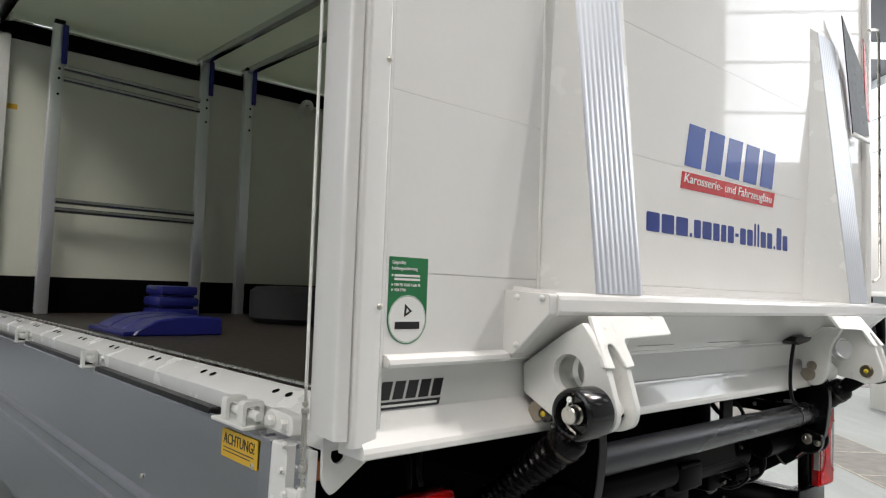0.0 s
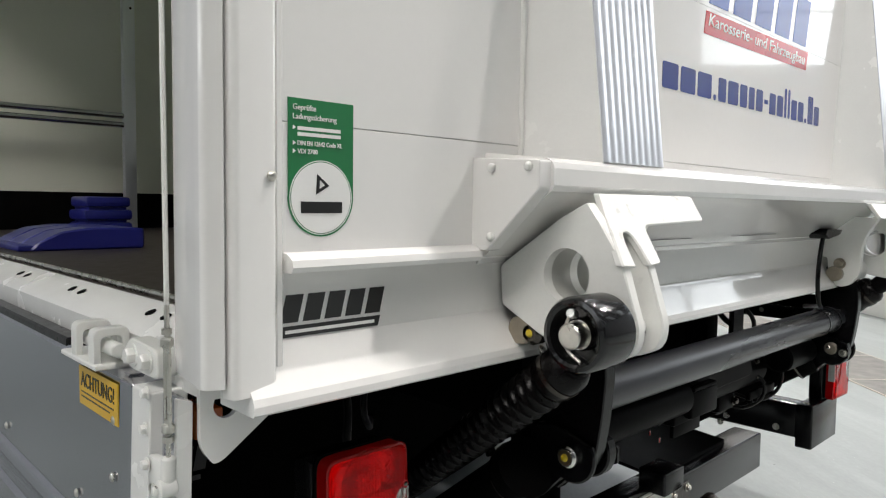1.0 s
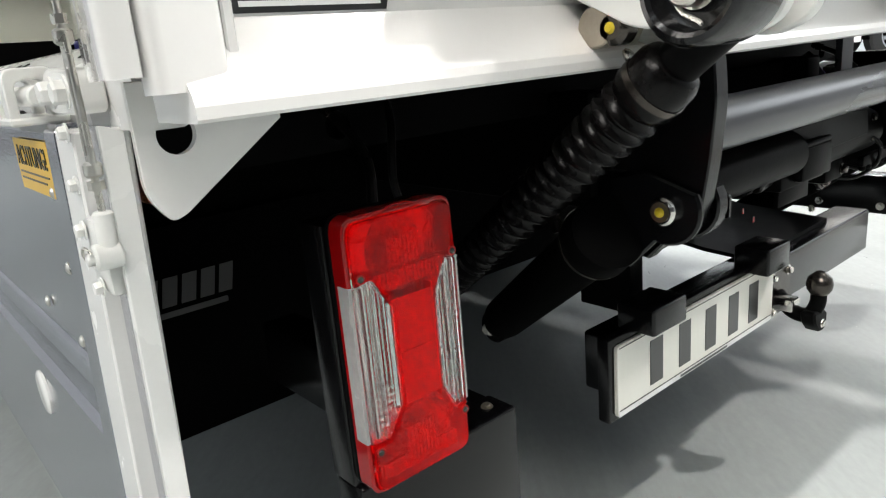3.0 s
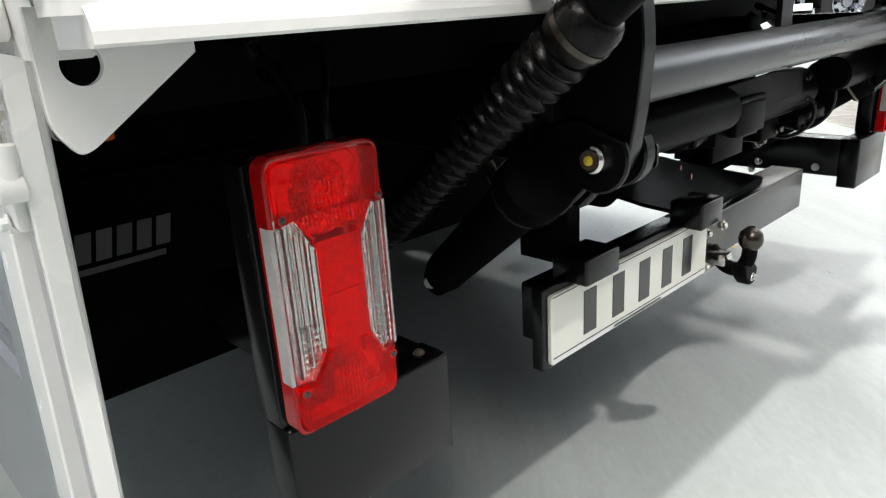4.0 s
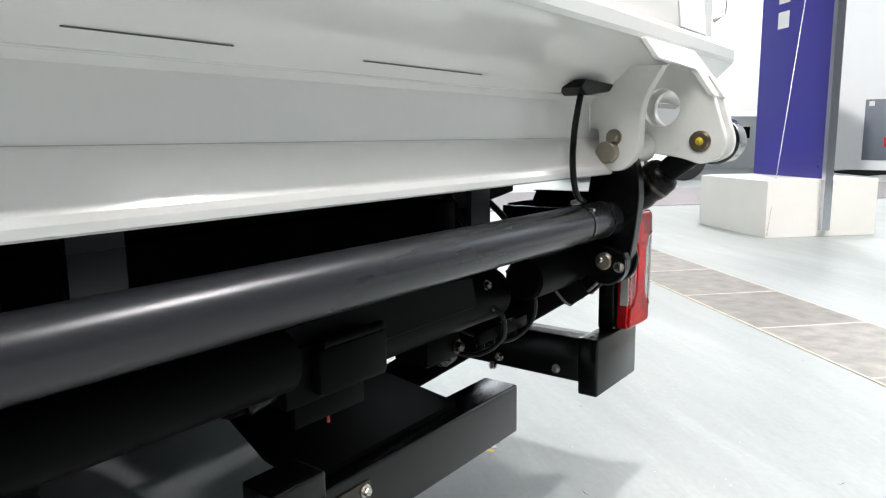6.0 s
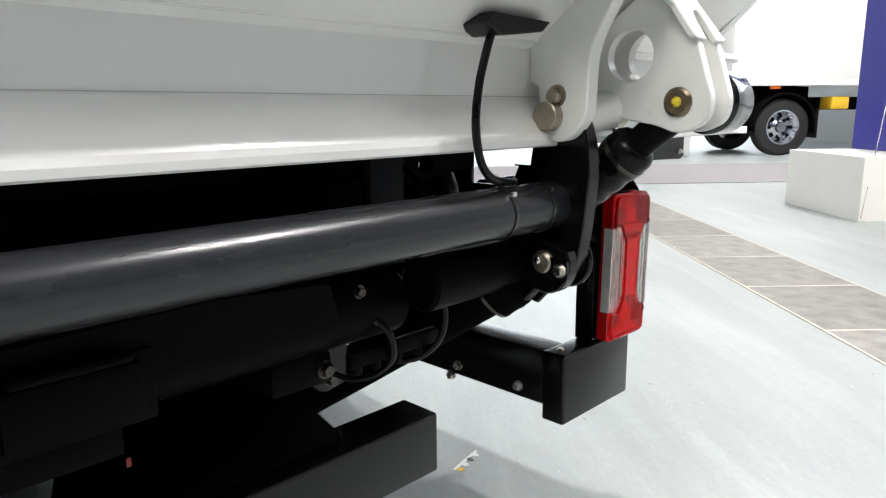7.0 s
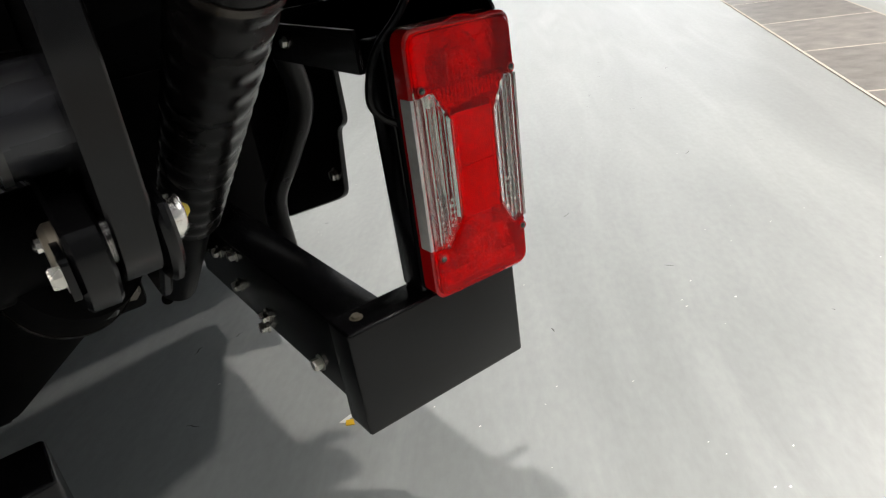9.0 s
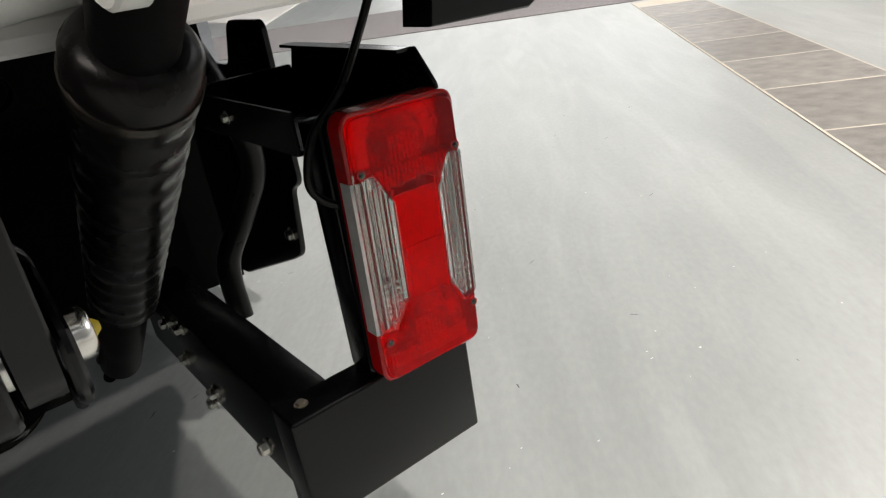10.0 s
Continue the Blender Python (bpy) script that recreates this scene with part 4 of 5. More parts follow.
    part("reflex_panel", box(B(), x0 + dl + 0.002, x1 - dr - 0.002, y + 0.009, y + 0.012, zm + 0.0004, wb + 0.004), RED_DEEP, light)
    part("reflex_panel", box(B(), x0 + dl + 0.002, x1 - dr - 0.002, y + 0.009, y + 0.012, ub - 0.004, zm - 0.0004), RED_DEEP, light)
    for sgn, d in ((-1, dl), (1, dr)):
        xe = x0 if sgn < 0 else x1
        def span(a, b):
            return min(xe - sgn * a, xe - sgn * b), max(xe - sgn * a, xe - sgn * b)
        xo = xe - sgn * 0.0022
        win = [(xo, ua + 0.001), (xe - sgn * d * 0.52, ua - 0.002), (xe - sgn * (d - 0.0015), ub + 0.001), (xe - sgn * (d - 0.0015), wb - 0.001), (xe - sgn * d * 0.52, wa + 0.002), (xo, wa - 0.001)]
        clear = part("clear_lens", plate(B(), win, y + 0.0008, y + 0.005, "y", soft=0.0015), CLEAR, light, "clear ribbed side window")
        clear.visible_shadow = False
        part("side_wall", box(B(), *span(-0.0008, 0.0030), y + 0.0055, y + 0.0240, ua, wa), LENS_GREY, light)
        part("window_backing", box(B(), *span(0.004, d - 0.001), y + 0.0195, y + 0.0225, ua - 0.004, wa + 0.004), LAMP_SILVER, light)
        # upright flutes, then short cross prisms towards the foot of the window
        count = 6 if sgn < 0 else 5
        for k in range(count):
            xk = xe - sgn * (0.0075 + (d - 0.0105) * k / (count - 1))
            inset = max(0.0, (k + 1.0) / count - 0.5) * 0.052
            part("flute", rod(B(), (xk, y + 0.0085, ua + inset + 0.002), (xk, y + 0.0085, wa - inset), 0.0021, 8), LAMP_SILVER if k % 2 else CLEAR, light)
        for k in range(7):
            zk = ua + 0.004 + 0.0075 * k
            part("prism", rod(B(), (xe - sgn * (d * 0.30), y + 0.0135, zk), (xe - sgn * min(d - 0.004, d * 0.62 + 0.004 * k), y + 0.0135, zk), 0.0026, 4), BOWL, light)
        part("cell_wall", box(B(), *span(d, d + 0.002), y + 0.0088, y + 0.0225, ub - 0.01, wb + 0.01), RED, light)
    for x, z in ((x0 + 0.011, z1 - 0.060), (x1 - 0.010, z1 - 0.060), (x0 + 0.011, z0 + 0.053), (x1 - 0.010, z0 + 0.053)):
        part("screw_well", lathe(B(), (x, y - 0.0004, z), (x, y + 0.003, z), [(0, 0.0052), (1, 0.0052)], 14), RED_DARK, light)
        screw((x, y + 0.0002, z), (0, -0.003, 0), 0.0036, light, BALL_STEEL)
    part("light_holder", box(B(), x0 - 0.002, x1 - 0.004, y + 0.0405, y + 0.084, 0.4375, 0.732, 0.004), BLACK_SATIN, truck, "black sheet steel tail light holder")
    return light


tail_light(-1.018)
leaning = tail_light(1.000)
leaning.matrix_basis = pose(0.999, 0, 0.6) @ pose(0, 0, 0, 0, 1.4, 0) @ pose(-0.999, 0, -0.6)


def corner_bumper(s):
    def bx(a0, a1, *rest):
        return (min(s * a0, s * a1) - 0.011, max(s * a0, s * a1) - 0.011, *rest)
    b = part("corner_bumper", box(B(), *bx(0.831, 1.075, 0.087, 0.139, 0.292, 0.437), 0.005, 3), BLACK_SATIN, truck, "black powder coated corner bumper box")
    part("bumper_arm", box(B(), *bx(0.834, 0.904, 0.1395, 0.66, 0.322, 0.434), 0.003), BLACK_SATIN, b)
    for y, z in ((0.20, 0.345), (0.37, 0.345), (0.39, 0.318), (0.47, 0.36), (0.53, 0.40), (0.45, 0.42)):
        hexagon((s * 0.834 - 0.011, y, z), (-s * 0.012, 0, 0), 0.0085, b, STEEL)
    hexagon((s * 0.858 - 0.011, 0.115, 0.4372), (0, 0, 0.004), 0.006, b, DULL_STEEL)


corner_bumper(-1)
corner_bumper(1)

# tow bar, number plate and coupling
tow = part("tow_bar", box(B(), -0.545, 0.516, 0.129, 0.213, 0.304, 0.410, 0.006, 3), BLACK_SATIN, truck, "black painted tow bar")
part("gusset_plate", plate(B(), [(-0.05, 0.16), (0.342, 0.165), (0.395, 0.40), (0.44, 0.50), (0.05, 0.50), (-0.03, 0.28)], 0.4105, 0.4195, "z"), BLACK, tow)
part("tow_pipe", box(B(), 0.04, 0.22, 0.44, 0.50, 0.424, 0.62, 0.004), BLACK, tow)
part("lever_plate", plate(B(), rounded([(0.50, 0.47), (0.47, 0.40), (0.58, 0.285), (0.70, 0.285), (0.76, 0.40), (0.74, 0.47)], 0.02), 0.284, 0.296, "x", [circle(0.63, 0.335, 0.018, 20)], 0.001), BLACK, truck, "black lever plate with a round hole")
part("hanger", box(B(), -0.44, -0.40, 0.19, 0.30, 0.41, 0.66, 0.003), BLACK, tow)
plate_holder = part("plate_holder", box(B(), -0.620, -0.080, 0.106, 0.1285, 0.302, 0.444, 0.004), BLACK_SATIN, truck, "black number plate holder")
num = part("number_plate", plate(B(), rounded([(-0.608, 0.311), (-0.088, 0.311), (-0.088, 0.432), (-0.608, 0.432)], 0.008), 0.0985, 0.1055, "y", soft=0.0008), PLATE_WHITE, truck, "white number plate with black characters")
part("plate_rim", box(B(), -0.603, -0.093, 0.0975, 0.0987, 0.3215, 0.3227), INK, num)
part("plate_rim", box(B(), -0.603, -0.093, 0.0975, 0.0987, 0.4275, 0.4287), INK, num)
part("plate_foot", box(B(), -0.606, -0.090, 0.0977, 0.0987, 0.3122, 0.3207), PAPER, num)
part("print_line", box(B(), -0.43, -0.27, 0.0970, 0.0979, 0.3145, 0.3182), GREY_INK, num)
for x in (-0.522, -0.436, -0.350, -0.268, -0.190):
    part("character_bar", box(B(), x + 0.002, x + 0.038, 0.0974, 0.0987, 0.334, 0.412), INK, num)
for x0, x1, z0, z1 in ((-0.558, -0.464, 0.438, 0.483), (-0.181, -0.092, 0.430, 0.483)):
    lamp = part("plate_light", box(B(), x0, x1, 0.0665, 0.135, z0, z1, 0.005, 3), BLACK_SATIN, plate_holder, "black number plate light")
    part("lens", box(B(), x0 + 0.012, x1 - 0.012, 0.072, 0.100, z0 - 0.003, z0 + 0.002, 0.001, 1), LENS_GREY, lamp)
ball = part("tow_ball", lathe(B(), (-0.028, 0.030, 0.365), (-0.028, 0.030, 0.415), [(0, 0.012), (0.08, 0.017), (0.25, 0.023), (0.5, 0.025), (0.75, 0.022), (0.93, 0.012), (1, 0.008)], 24), BALL_STEEL, truck, "black and steel tow ball coupling")
part("neck", sweep(B(), smooth_path([(-0.028, 0.030, 0.372), (-0.030, 0.032, 0.345), (-0.036, 0.045, 0.322), (-0.030, 0.080, 0.322), (-0.012, 0.118, 0.345)]), 0.0155, 14), BLACK, ball)
part("shoe", plate(B(), rounded([(-0.070, 0.340), (-0.005, 0.330), (-0.008, 0.292), (-0.035, 0.288), (-0.062, 0.312)], 0.012), 0.020, 0.050, "y", soft=0.004), BLACK, ball)
part("forging", box(B(), -0.050, -0.012, 0.070, 0.116, 0.322, 0.350, 0.006), BRIGHT_STEEL, ball, "bright worn steel forging")
part("flange", plate(B(), rounded([(-0.056, 0.300), (0.044, 0.300), (0.044, 0.402), (-0.056, 0.402)], 0.006), 0.117, 0.127, "y", soft=0.001), BALL_STEEL, ball)
hexagon((-0.030, 0.020, 0.308), (0, -0.006, 0), 0.007, ball, BRIGHT_STEEL)
for x, z in ((-0.042, 0.388), (0.030, 0.388), (-0.042, 0.312), (0.030, 0.312)):
    hexagon((x, 0.117, z), (0, -0.009, 0), 0.008, ball, STEEL)
hexagon((0.40, 0.17, 0.306), (0, 0, -0.022), 0.012, tow, STEEL)

ball.location = (0.012, 0.008, -0.012)

# frame and running gear under the bed
for s in (-1, 1):
    part("chassis_rail", box(B(), s * 0.43 - 0.035, s * 0.43 + 0.035, 0.25, 3.9, 0.60, 0.80, 0.006), BLACK, truck, "black steel chassis rail")
    xs = -0.315 if s < 0 else 0.468
    part("strut", plate(B(), [(0.19, 0.86), (0.205, 0.86), (0.205, 0.66), (0.19, 0.66)], xs - 0.034, xs + 0.034, "x"), TUBE, truck, "grey flat steel strut")
cross = part("rear_cross_member", plate(B(), [(-1.15, 0.765), (0.66, 0.765), (0.84, 0.790), (0.84, 0.853), (-1.15, 0.853)], 0.34, 0.38, "y", [circle(0.70, 0.80, 0.02, 18), circle(-0.9, 0.80, 0.02, 18)]), BLACK, truck, "black rear cross member")
part("chassis_cross_member", box(B(), -0.394, 0.394, 0.31, 0.345, 0.61, 0.79, 0.004), DARK, truck)
for k in range(5):
    part("bearer", box(B(), -1.18, 0.90, 0.55 + 0.7 * k, 0.62 + 0.7 * k, 0.79, 0.853, 0.003), DARK, truck)
axle = part("axle", rod(B(), (-0.95, 1.95, 0.46), (0.95, 1.95, 0.46), 0.07, 16), DARK, truck)
for s in (-1, 1):
    for x in (0.80, 1.03):
        w = part("wheel", lathe(B(), (s * (x - 0.1), 1.95, 0.44), (s * (x + 0.1), 1.95, 0.44), [(0, 0.26), (0.02, 0.40), (0.12, 0.435), (0.88, 0.435), (0.98, 0.40), (1, 0.26)], 40), TYRE, truck, "black truck tyre")
    part("mudguard", plate(B(), [(1.45, 0.55), (1.48, 0.75), (1.60, 0.80), (2.30, 0.80), (2.42, 0.75), (2.45, 0.55), (2.43, 0.55), (2.40, 0.73), (2.29, 0.78), (1.61, 0.78), (1.50, 0.73), (1.47, 0.55)], min(s * 0.66, s * 1.16), max(s * 0.66, s * 1.16), "x"), DARK, truck)
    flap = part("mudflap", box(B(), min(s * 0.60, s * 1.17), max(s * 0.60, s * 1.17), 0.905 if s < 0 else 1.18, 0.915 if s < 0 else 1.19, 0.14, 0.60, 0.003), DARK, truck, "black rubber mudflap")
    # Dark sheet stands in for deep shade, hiding lit floor beyond the wing.
    part("wing_screen", box(B(), *((-1.18, 0.39) if s < 0 else (0.40, 1.02)), 0.93 if s < 0 else 1.20, 0.94 if s < 0 else 1.21, 0.245 if s < 0 else 0.50, 0.85, 0.003), DARK, truck, "dark inner wing sheet, added to black out the shaded underbody")
    if s < 0:
        for k in range(5):
            xa = -1.05 + 0.04 * k
            part("print_block", plate(B(), [(xa, 0.435), (xa + 0.030, 0.435), (xa + 0.042, 0.495), (xa + 0.012, 0.495)], 0.9035, 0.9052, "y"), GREY_INK, flap)
        part("print_bar", box(B(), -1.06, -0.872, 0.9035, 0.9052, 0.412, 0.424), GREY_INK, flap)
side_plate = rounded([(0.60, 0.80), (0.60, 0.515), (0.635, 0.50), (0.66, 0.36), (0.70, 0.34), (1.0, 0.22), (1.1, 0.22), (1.1, 0.72), (0.78, 0.72), (0.74, 0.80)], 0.02)
sg = part("wing_bracket", plate(B(), side_plate, 1.12, 1.132, "x", soft=0.002), BLACK_SATIN, truck, "black plastic wing bracket")
hexagon((1.12, 0.681, 0.40), (-0.012, 0, 0), 0.011, sg, STEEL)
part("hose", sweep(B(), smooth_path([(1.0, 0.60, 0.78), (1.02, 0.58, 0.70), (1.05, 0.60, 0.58), (1.02, 0.64, 0.48), (0.98, 0.66, 0.40), (0.97, 0.64, 0.30)]), 0.021, 14), RUBBER, truck, "black rubber hose")
tray = part("light_bracket", box(B(), 0.918, 1.072, 0.128, 0.42, 0.698, 0.703), BLACK_SATIN, truck, "black sheet steel light bracket")
part("outer_wall", plate(B(), rounded([(0.085, 0.70), (0.42, 0.70), (0.42, 0.735), (0.40, 0.778), (0.115, 0.778), (0.085, 0.74)], 0.004), 1.070, 1.075, "x", soft=0.001), BLACK_SATIN, tray)
part("top_flange", box(B(), 1.052, 1.070, 0.12, 0.40, 0.774, 0.778), BLACK_SATIN, tray)
part("inner_wall", box(B(), 0.918, 0.922, 0.128, 0.42, 0.703, 0.744), BLACK_SATIN, tray)
part("end_wall", plate(B(), rounded([(0.922, 0.70), (1.070, 0.70), (1.070, 0.748), (0.95, 0.748), (0.922, 0.735)], 0.004), 0.416, 0.42, "y"), BLACK_SATIN, tray)
hexagon((0.918, 0.30, 0.722), (-0.006, 0, 0), 0.006, tray, STEEL)
part("light_cable", sweep(B(), smooth_path([(1.02, 0.10, 0.852), (1.015, 0.10, 0.835), (0.968, 0.10, 0.762), (0.925, 0.10, 0.722), (0.909, 0.10, 0.680), (0.918, 0.10, 0.658), (0.936, 0.095, 0.646), (0.955, 0.092, 0.64)]), 0.0045, 8), RUBBER, truck, "thin black cable")
part("side_lamp", box(B(), -1.20, -1.16, 0.20, 0.28, 0.76, 0.80, 0.004), ORANGE, truck, "orange side marker lamp")
power = part("valve_block", box(B(), 0.20, 0.30, 0.12, 0.20, 0.53, 0.58, 0.01), BLACK, truck, "black valve block under the beam")
hexagon((0.285, 0.12, 0.553), (0, -0.012, 0), 0.010, power, BALL_STEEL)
socket = part("trailer_socket", box(B(), -0.085, 0.105, 0.060, 0.100, 0.575, 0.655, 0.006), BLACK, truck, "black trailer socket with a hinged lid")
part("lid", box(B(), -0.045, 0.085, 0.040, 0.060, 0.588, 0.650, 0.006), BLACK, socket, "black hinged lid")
part("lid_hinge", rod(B(), (-0.035, 0.045, 0.655), (0.075, 0.045, 0.655), 0.006, 12, 0.001), BLACK, socket)
part("cable_gland", rod(B(), (-0.085, 0.085, 0.600), (-0.125, 0.090, 0.590), 0.013, 16, 0.003), RUBBER, socket)
part("foot", box(B(), -0.06, 0.07, 0.075, 0.085, 0.54, 0.576, 0.002), BLACK, socket)
socket.location = (-0.075, 0.0, 0.012)

right_board = part("side_board", plate(B(), [(-px, pz) for px, pz in board_x][::-1], 1.22, 3.72, "y"), ALU, truck, "anodised aluminium side board hanging open")
right_board.location.x = -0.026
# Added sheet that stops light and view under the front of the bed.
part("underbody_blocker", box(B(), -1.18, 1.18, 3.92, 3.98, 0.2, 0.853), DARK, truck)
def hose(pts, r, label="black hydraulic hose"):
    h = part("hydraulic_hose", sweep(B(), smooth_path(pts), r, 10), RUBBER, truck, label)
    for end in (0, -1):
        a, b = Vector(pts[end]), Vector(pts[1 if end == 0 else -2])
        d = (b - a).normalized()
        part("fitting", lathe(B(), a - d * 0.004, a + d * 0.028, [(0, r * 1.2), (0.4, r * 1.5), (0.42, r * 1.25), (1, r * 1.2)], 12), BALL_STEEL, h)
    return h


hose([(0.34, 0.10, 0.63), (0.36, 0.07, 0.60), (0.37, 0.08, 0.55), (0.34, 0.13, 0.52), (0.28, 0.20, 0.56)], 0.005)
hose([(0.43, 0.09, 0.66), (0.46, 0.06, 0.62), (0.455, 0.07, 0.56), (0.42, 0.12, 0.53), (0.36, 0.22, 0.57)], 0.005)
hose([(0.50, 0.30, 0.80), (0.52, 0.26, 0.74), (0.56, 0.24, 0.70), (0.60, 0.28, 0.62), (0.58, 0.36, 0.56)], 0.009)
hose([(0.60, 0.32, 0.82), (0.57, 0.24, 0.79), (0.60, 0.20, 0.73), (0.66, 0.24, 0.66), (0.66, 0.34, 0.58)], 0.007)
hose([(-0.95, 0.30, 0.84), (-0.93, 0.24, 0.77), (-0.94, 0.22, 0.70), (-0.90, 0.28, 0.64), (-0.86, 0.40, 0.60)], 0.007)
hose([(-0.80, 0.36, 0.83), (-0.84, 0.30, 0.79), (-0.86, 0.28, 0.72), (-0.80, 0.34, 0.66), (-0.72, 0.44, 0.64)], 0.006)
block = part("manifold", box(B(), 0.56, 0.66, 0.22, 0.32, 0.50, 0.60, 0.008), BLACK, truck, "black hydraulic manifold block")
for k in range(3):
    for z in (0.525, 0.555, 0.585):
        hexagon((0.575 + 0.035 * k, 0.22, z), (0, -0.014, 0), 0.008, block, BALL_STEEL)
foot_plate = part("beam_bracket", plate(B(), rounded([(0.235, 0.60), (0.370, 0.60), (0.362, 0.498), (0.318, 0.490), (0.290, 0.515), (0.245, 0.580)], [0, 0, 0.006, 0.012, 0.01, 0.01]), 0.174, 0.184, "y", soft=0.0015), BLACK_SATIN, truck, "black flat steel bracket under the beam")
hexagon((0.333, 0.174, 0.512), (0, -0.012, 0), 0.011, foot_plate, BALL_STEEL)
part("spring_clip", box(B(), 0.451, 0.457, 0.078, 0.082, 0.658, 0.672, 0.001, 1), BALL_STEEL, truck, "small bright spring clip on the beam")
part("beam_cover", plate(B(), rounded([(-0.28, 0.630), (0.276, 0.636), (0.262, 0.690), (0.10, 0.700), (-0.28, 0.690)], 0.008), 0.068, 0.074, "y", soft=0.0015), BLACK, truck, "black cover plate along the beam")
hexagon((0.313, 0.074, 0.667), (0, -0.008, 0), 0.007, truck, BALL_STEEL)
guard = part("valve_rail", box(B(), 0.30, 0.47, 0.08, 0.095, 0.556, 0.58, 0.004), BLACK, truck)
for x in (0.315, 0.35, 0.39, 0.43, 0.46):
    part("valve_foot", rod(B(), (x, 0.088, 0.565), (x, 0.088, 0.545), 0.008, 10, 0.003), BLACK, guard)
for x, z in ((-0.02, 0.50), (0.03, 0.47)):
    part("red_mark", box(B(), x + 0.01, x + 0.016, 0.2035, 0.2052, z, z + 0.012), RED_DARK, truck, "small red paint mark")
# cargo space
bed = part("bed", box(B(), -1.162, 1.20, 0.034, 3.98, 0.886, 0.905), BED, truck, "dark brown phenolic board cargo floor")
part("front_wall", box(B(), -1.20, 1.26, 4.0, 4.04, 0.90, 2.72), GRP, truck, "cream coated front wall of the cargo space")
part("kick_strip", box(B(), -1.20, 1.22, 3.975, 4.0, 0.905, 1.13, 0.003), DARK, truck, "black kick strip along the front wall")
part("right_wall", box(B(), 1.22, 1.262, 0.034, 4.0, 0.90, 2.72), GRP, truck, "cream coated side wall of the cargo space")
part("kick_strip", box(B(), 1.20, 1.22, 0.04, 3.97, 0.905, 1.13, 0.003), DARK, truck)
part("roof", box(B(), -1.30, 1.30, -0.005, 4.05, 2.74, 2.745), ROOF_GRP, truck, "translucent cream roof panel of the cargo space")
part("roof_beam", box(B(), -1.22, 1.22, 3.93, 4.0, 2.60, 2.69, 0.004), DARK, truck, "black beam under the roof")
part("roof_beam", box(B(), 1.14, 1.22, 0.04, 3.93, 2.60, 2.69, 0.004), DARK, truck)
part("roof_rail", box(B(), -1.30, -1.20, 0.04, 3.95, 2.66, 2.74, 0.01), ALU, truck, "aluminium roof side rail")
part("front_post", box(B(), -1.30, -1.15, 3.93, 4.05, 0.25, 2.75, 0.012), WHITE, truck, "white front corner post of the body")
for x in (0.02, 0.36):
    part("roof_track", box(B(), x - 0.025, x + 0.025, 0.05, 3.93, 2.69, 2.735, 0.004), ALU, truck, "aluminium roof track")
part("inner_handle", sweep(B(), smooth_path([(0.84, 3.88, 2.46), (0.82, 3.86, 2.52), (0.85, 3.86, 2.58), (0.90, 3.86, 2.58), (0.92, 3.88, 2.54)]), 0.02, 10), WHITE_PART, truck, "white curved holder")
part("info_label", box(B(), -1.158, -1.085, 3.995, 3.999, 2.16, 2.192), LABEL_YELLOW, truck, "small yellow label")
part("edge_rope", sweep(B(), [(-1.14, 0.1, 0.925), (-1.14, 2.0, 0.925), (-1.14, 3.9, 0.925)], 0.006, 8), STEEL, truck, "steel cable along the bed edge")

# rear stickers
badge = part("inspection_sticker", plate(B(), [(-1.182, 1.085)] + circle(-1.138, 1.083, 0.0445, 26, 180, 360) + [(-1.0935, 1.085), (-1.0935, 1.193), (-1.182, 1.193)], -0.0009, 0.0, "y"), GREEN, truck, "green inspection sticker with a white roundel")
part("roundel", plate(B(), circle(-1.138, 1.083, 0.0405, 40), -0.0014, -0.0008, "y"), PAPER, badge)
part("roundel_ring", plate(B(), circle(-1.138, 1.083, 0.0425, 40), -0.0012, -0.0007, "y", [circle(-1.138, 1.083, 0.0415, 40)]), PAPER, badge)
part("mark", plate(B(), [(-1.146, 1.0865), (-1.1445, 1.110), (-1.128, 1.097)], -0.0019, -0.0013, "y", [[(-1.1415, 1.093), (-1.1408, 1.1035), (-1.1335, 1.0975)]]), INK, badge)
part("mark_bar", box(B(), -1.166, -1.110, -0.0019, -0.0013, 1.0655, 1.0785), INK, badge)
lettering("print", "Gepr\u00fcfte", PAPER, badge, (-1.176, -0.0014, 1.178), 0.01, 0.030, 0.0085)
lettering("print", "Ladungssicherung", PAPER, badge, (-1.176, -0.0014, 1.168), 0.01, 0.058, 0.0080)
lettering("print", "DIN EN 12642 Code XL", PAPER, badge, (-1.170, -0.0014, 1.141), 0.01, 0.060, 0.0052)
lettering("print", "VDI 2700", PAPER, badge, (-1.170, -0.0014, 1.132), 0.01, 0.026, 0.0052)
for z in (1.158, 1.1515):
    part("print_line", box(B(), -1.170, -1.112, -0.0014, -0.0008, z, z + 0.004), PAPER, badge)
for z in (1.158, 1.141, 1.132):
    part("print_mark", plate(B(), [(-1.176, z), (-1.176, z + 0.005), (-1.172, z + 0.0025)], -0.0014, -0.0008, "y"), PAPER, badge)


def block_logo(name, x0, x1, z0, z1, y, lean, material, parent, label):
    """A word mark as five slanted plain blocks."""
    n, gap = 5, 0.22
    w, h = (x1 - x0) / n, z1 - z0
    for k in range(n):
        a, b = x0 + k * w, x0 + (k + 1 - gap) * w
        outline = [(a, z0), (b, z0), (b + lean * h, z1), (a + lean * h, z1)]
        ob = part(name, plate(B(), outline, y - 0.0006, y, "y"), material, parent, label if k == 0 else "")
    return ob


block_logo("logo_block", -1.184, -1.034, 0.940, 0.972, 0.0138, 0.25, INK, truck, "black word mark sticker drawn as plain blocks")
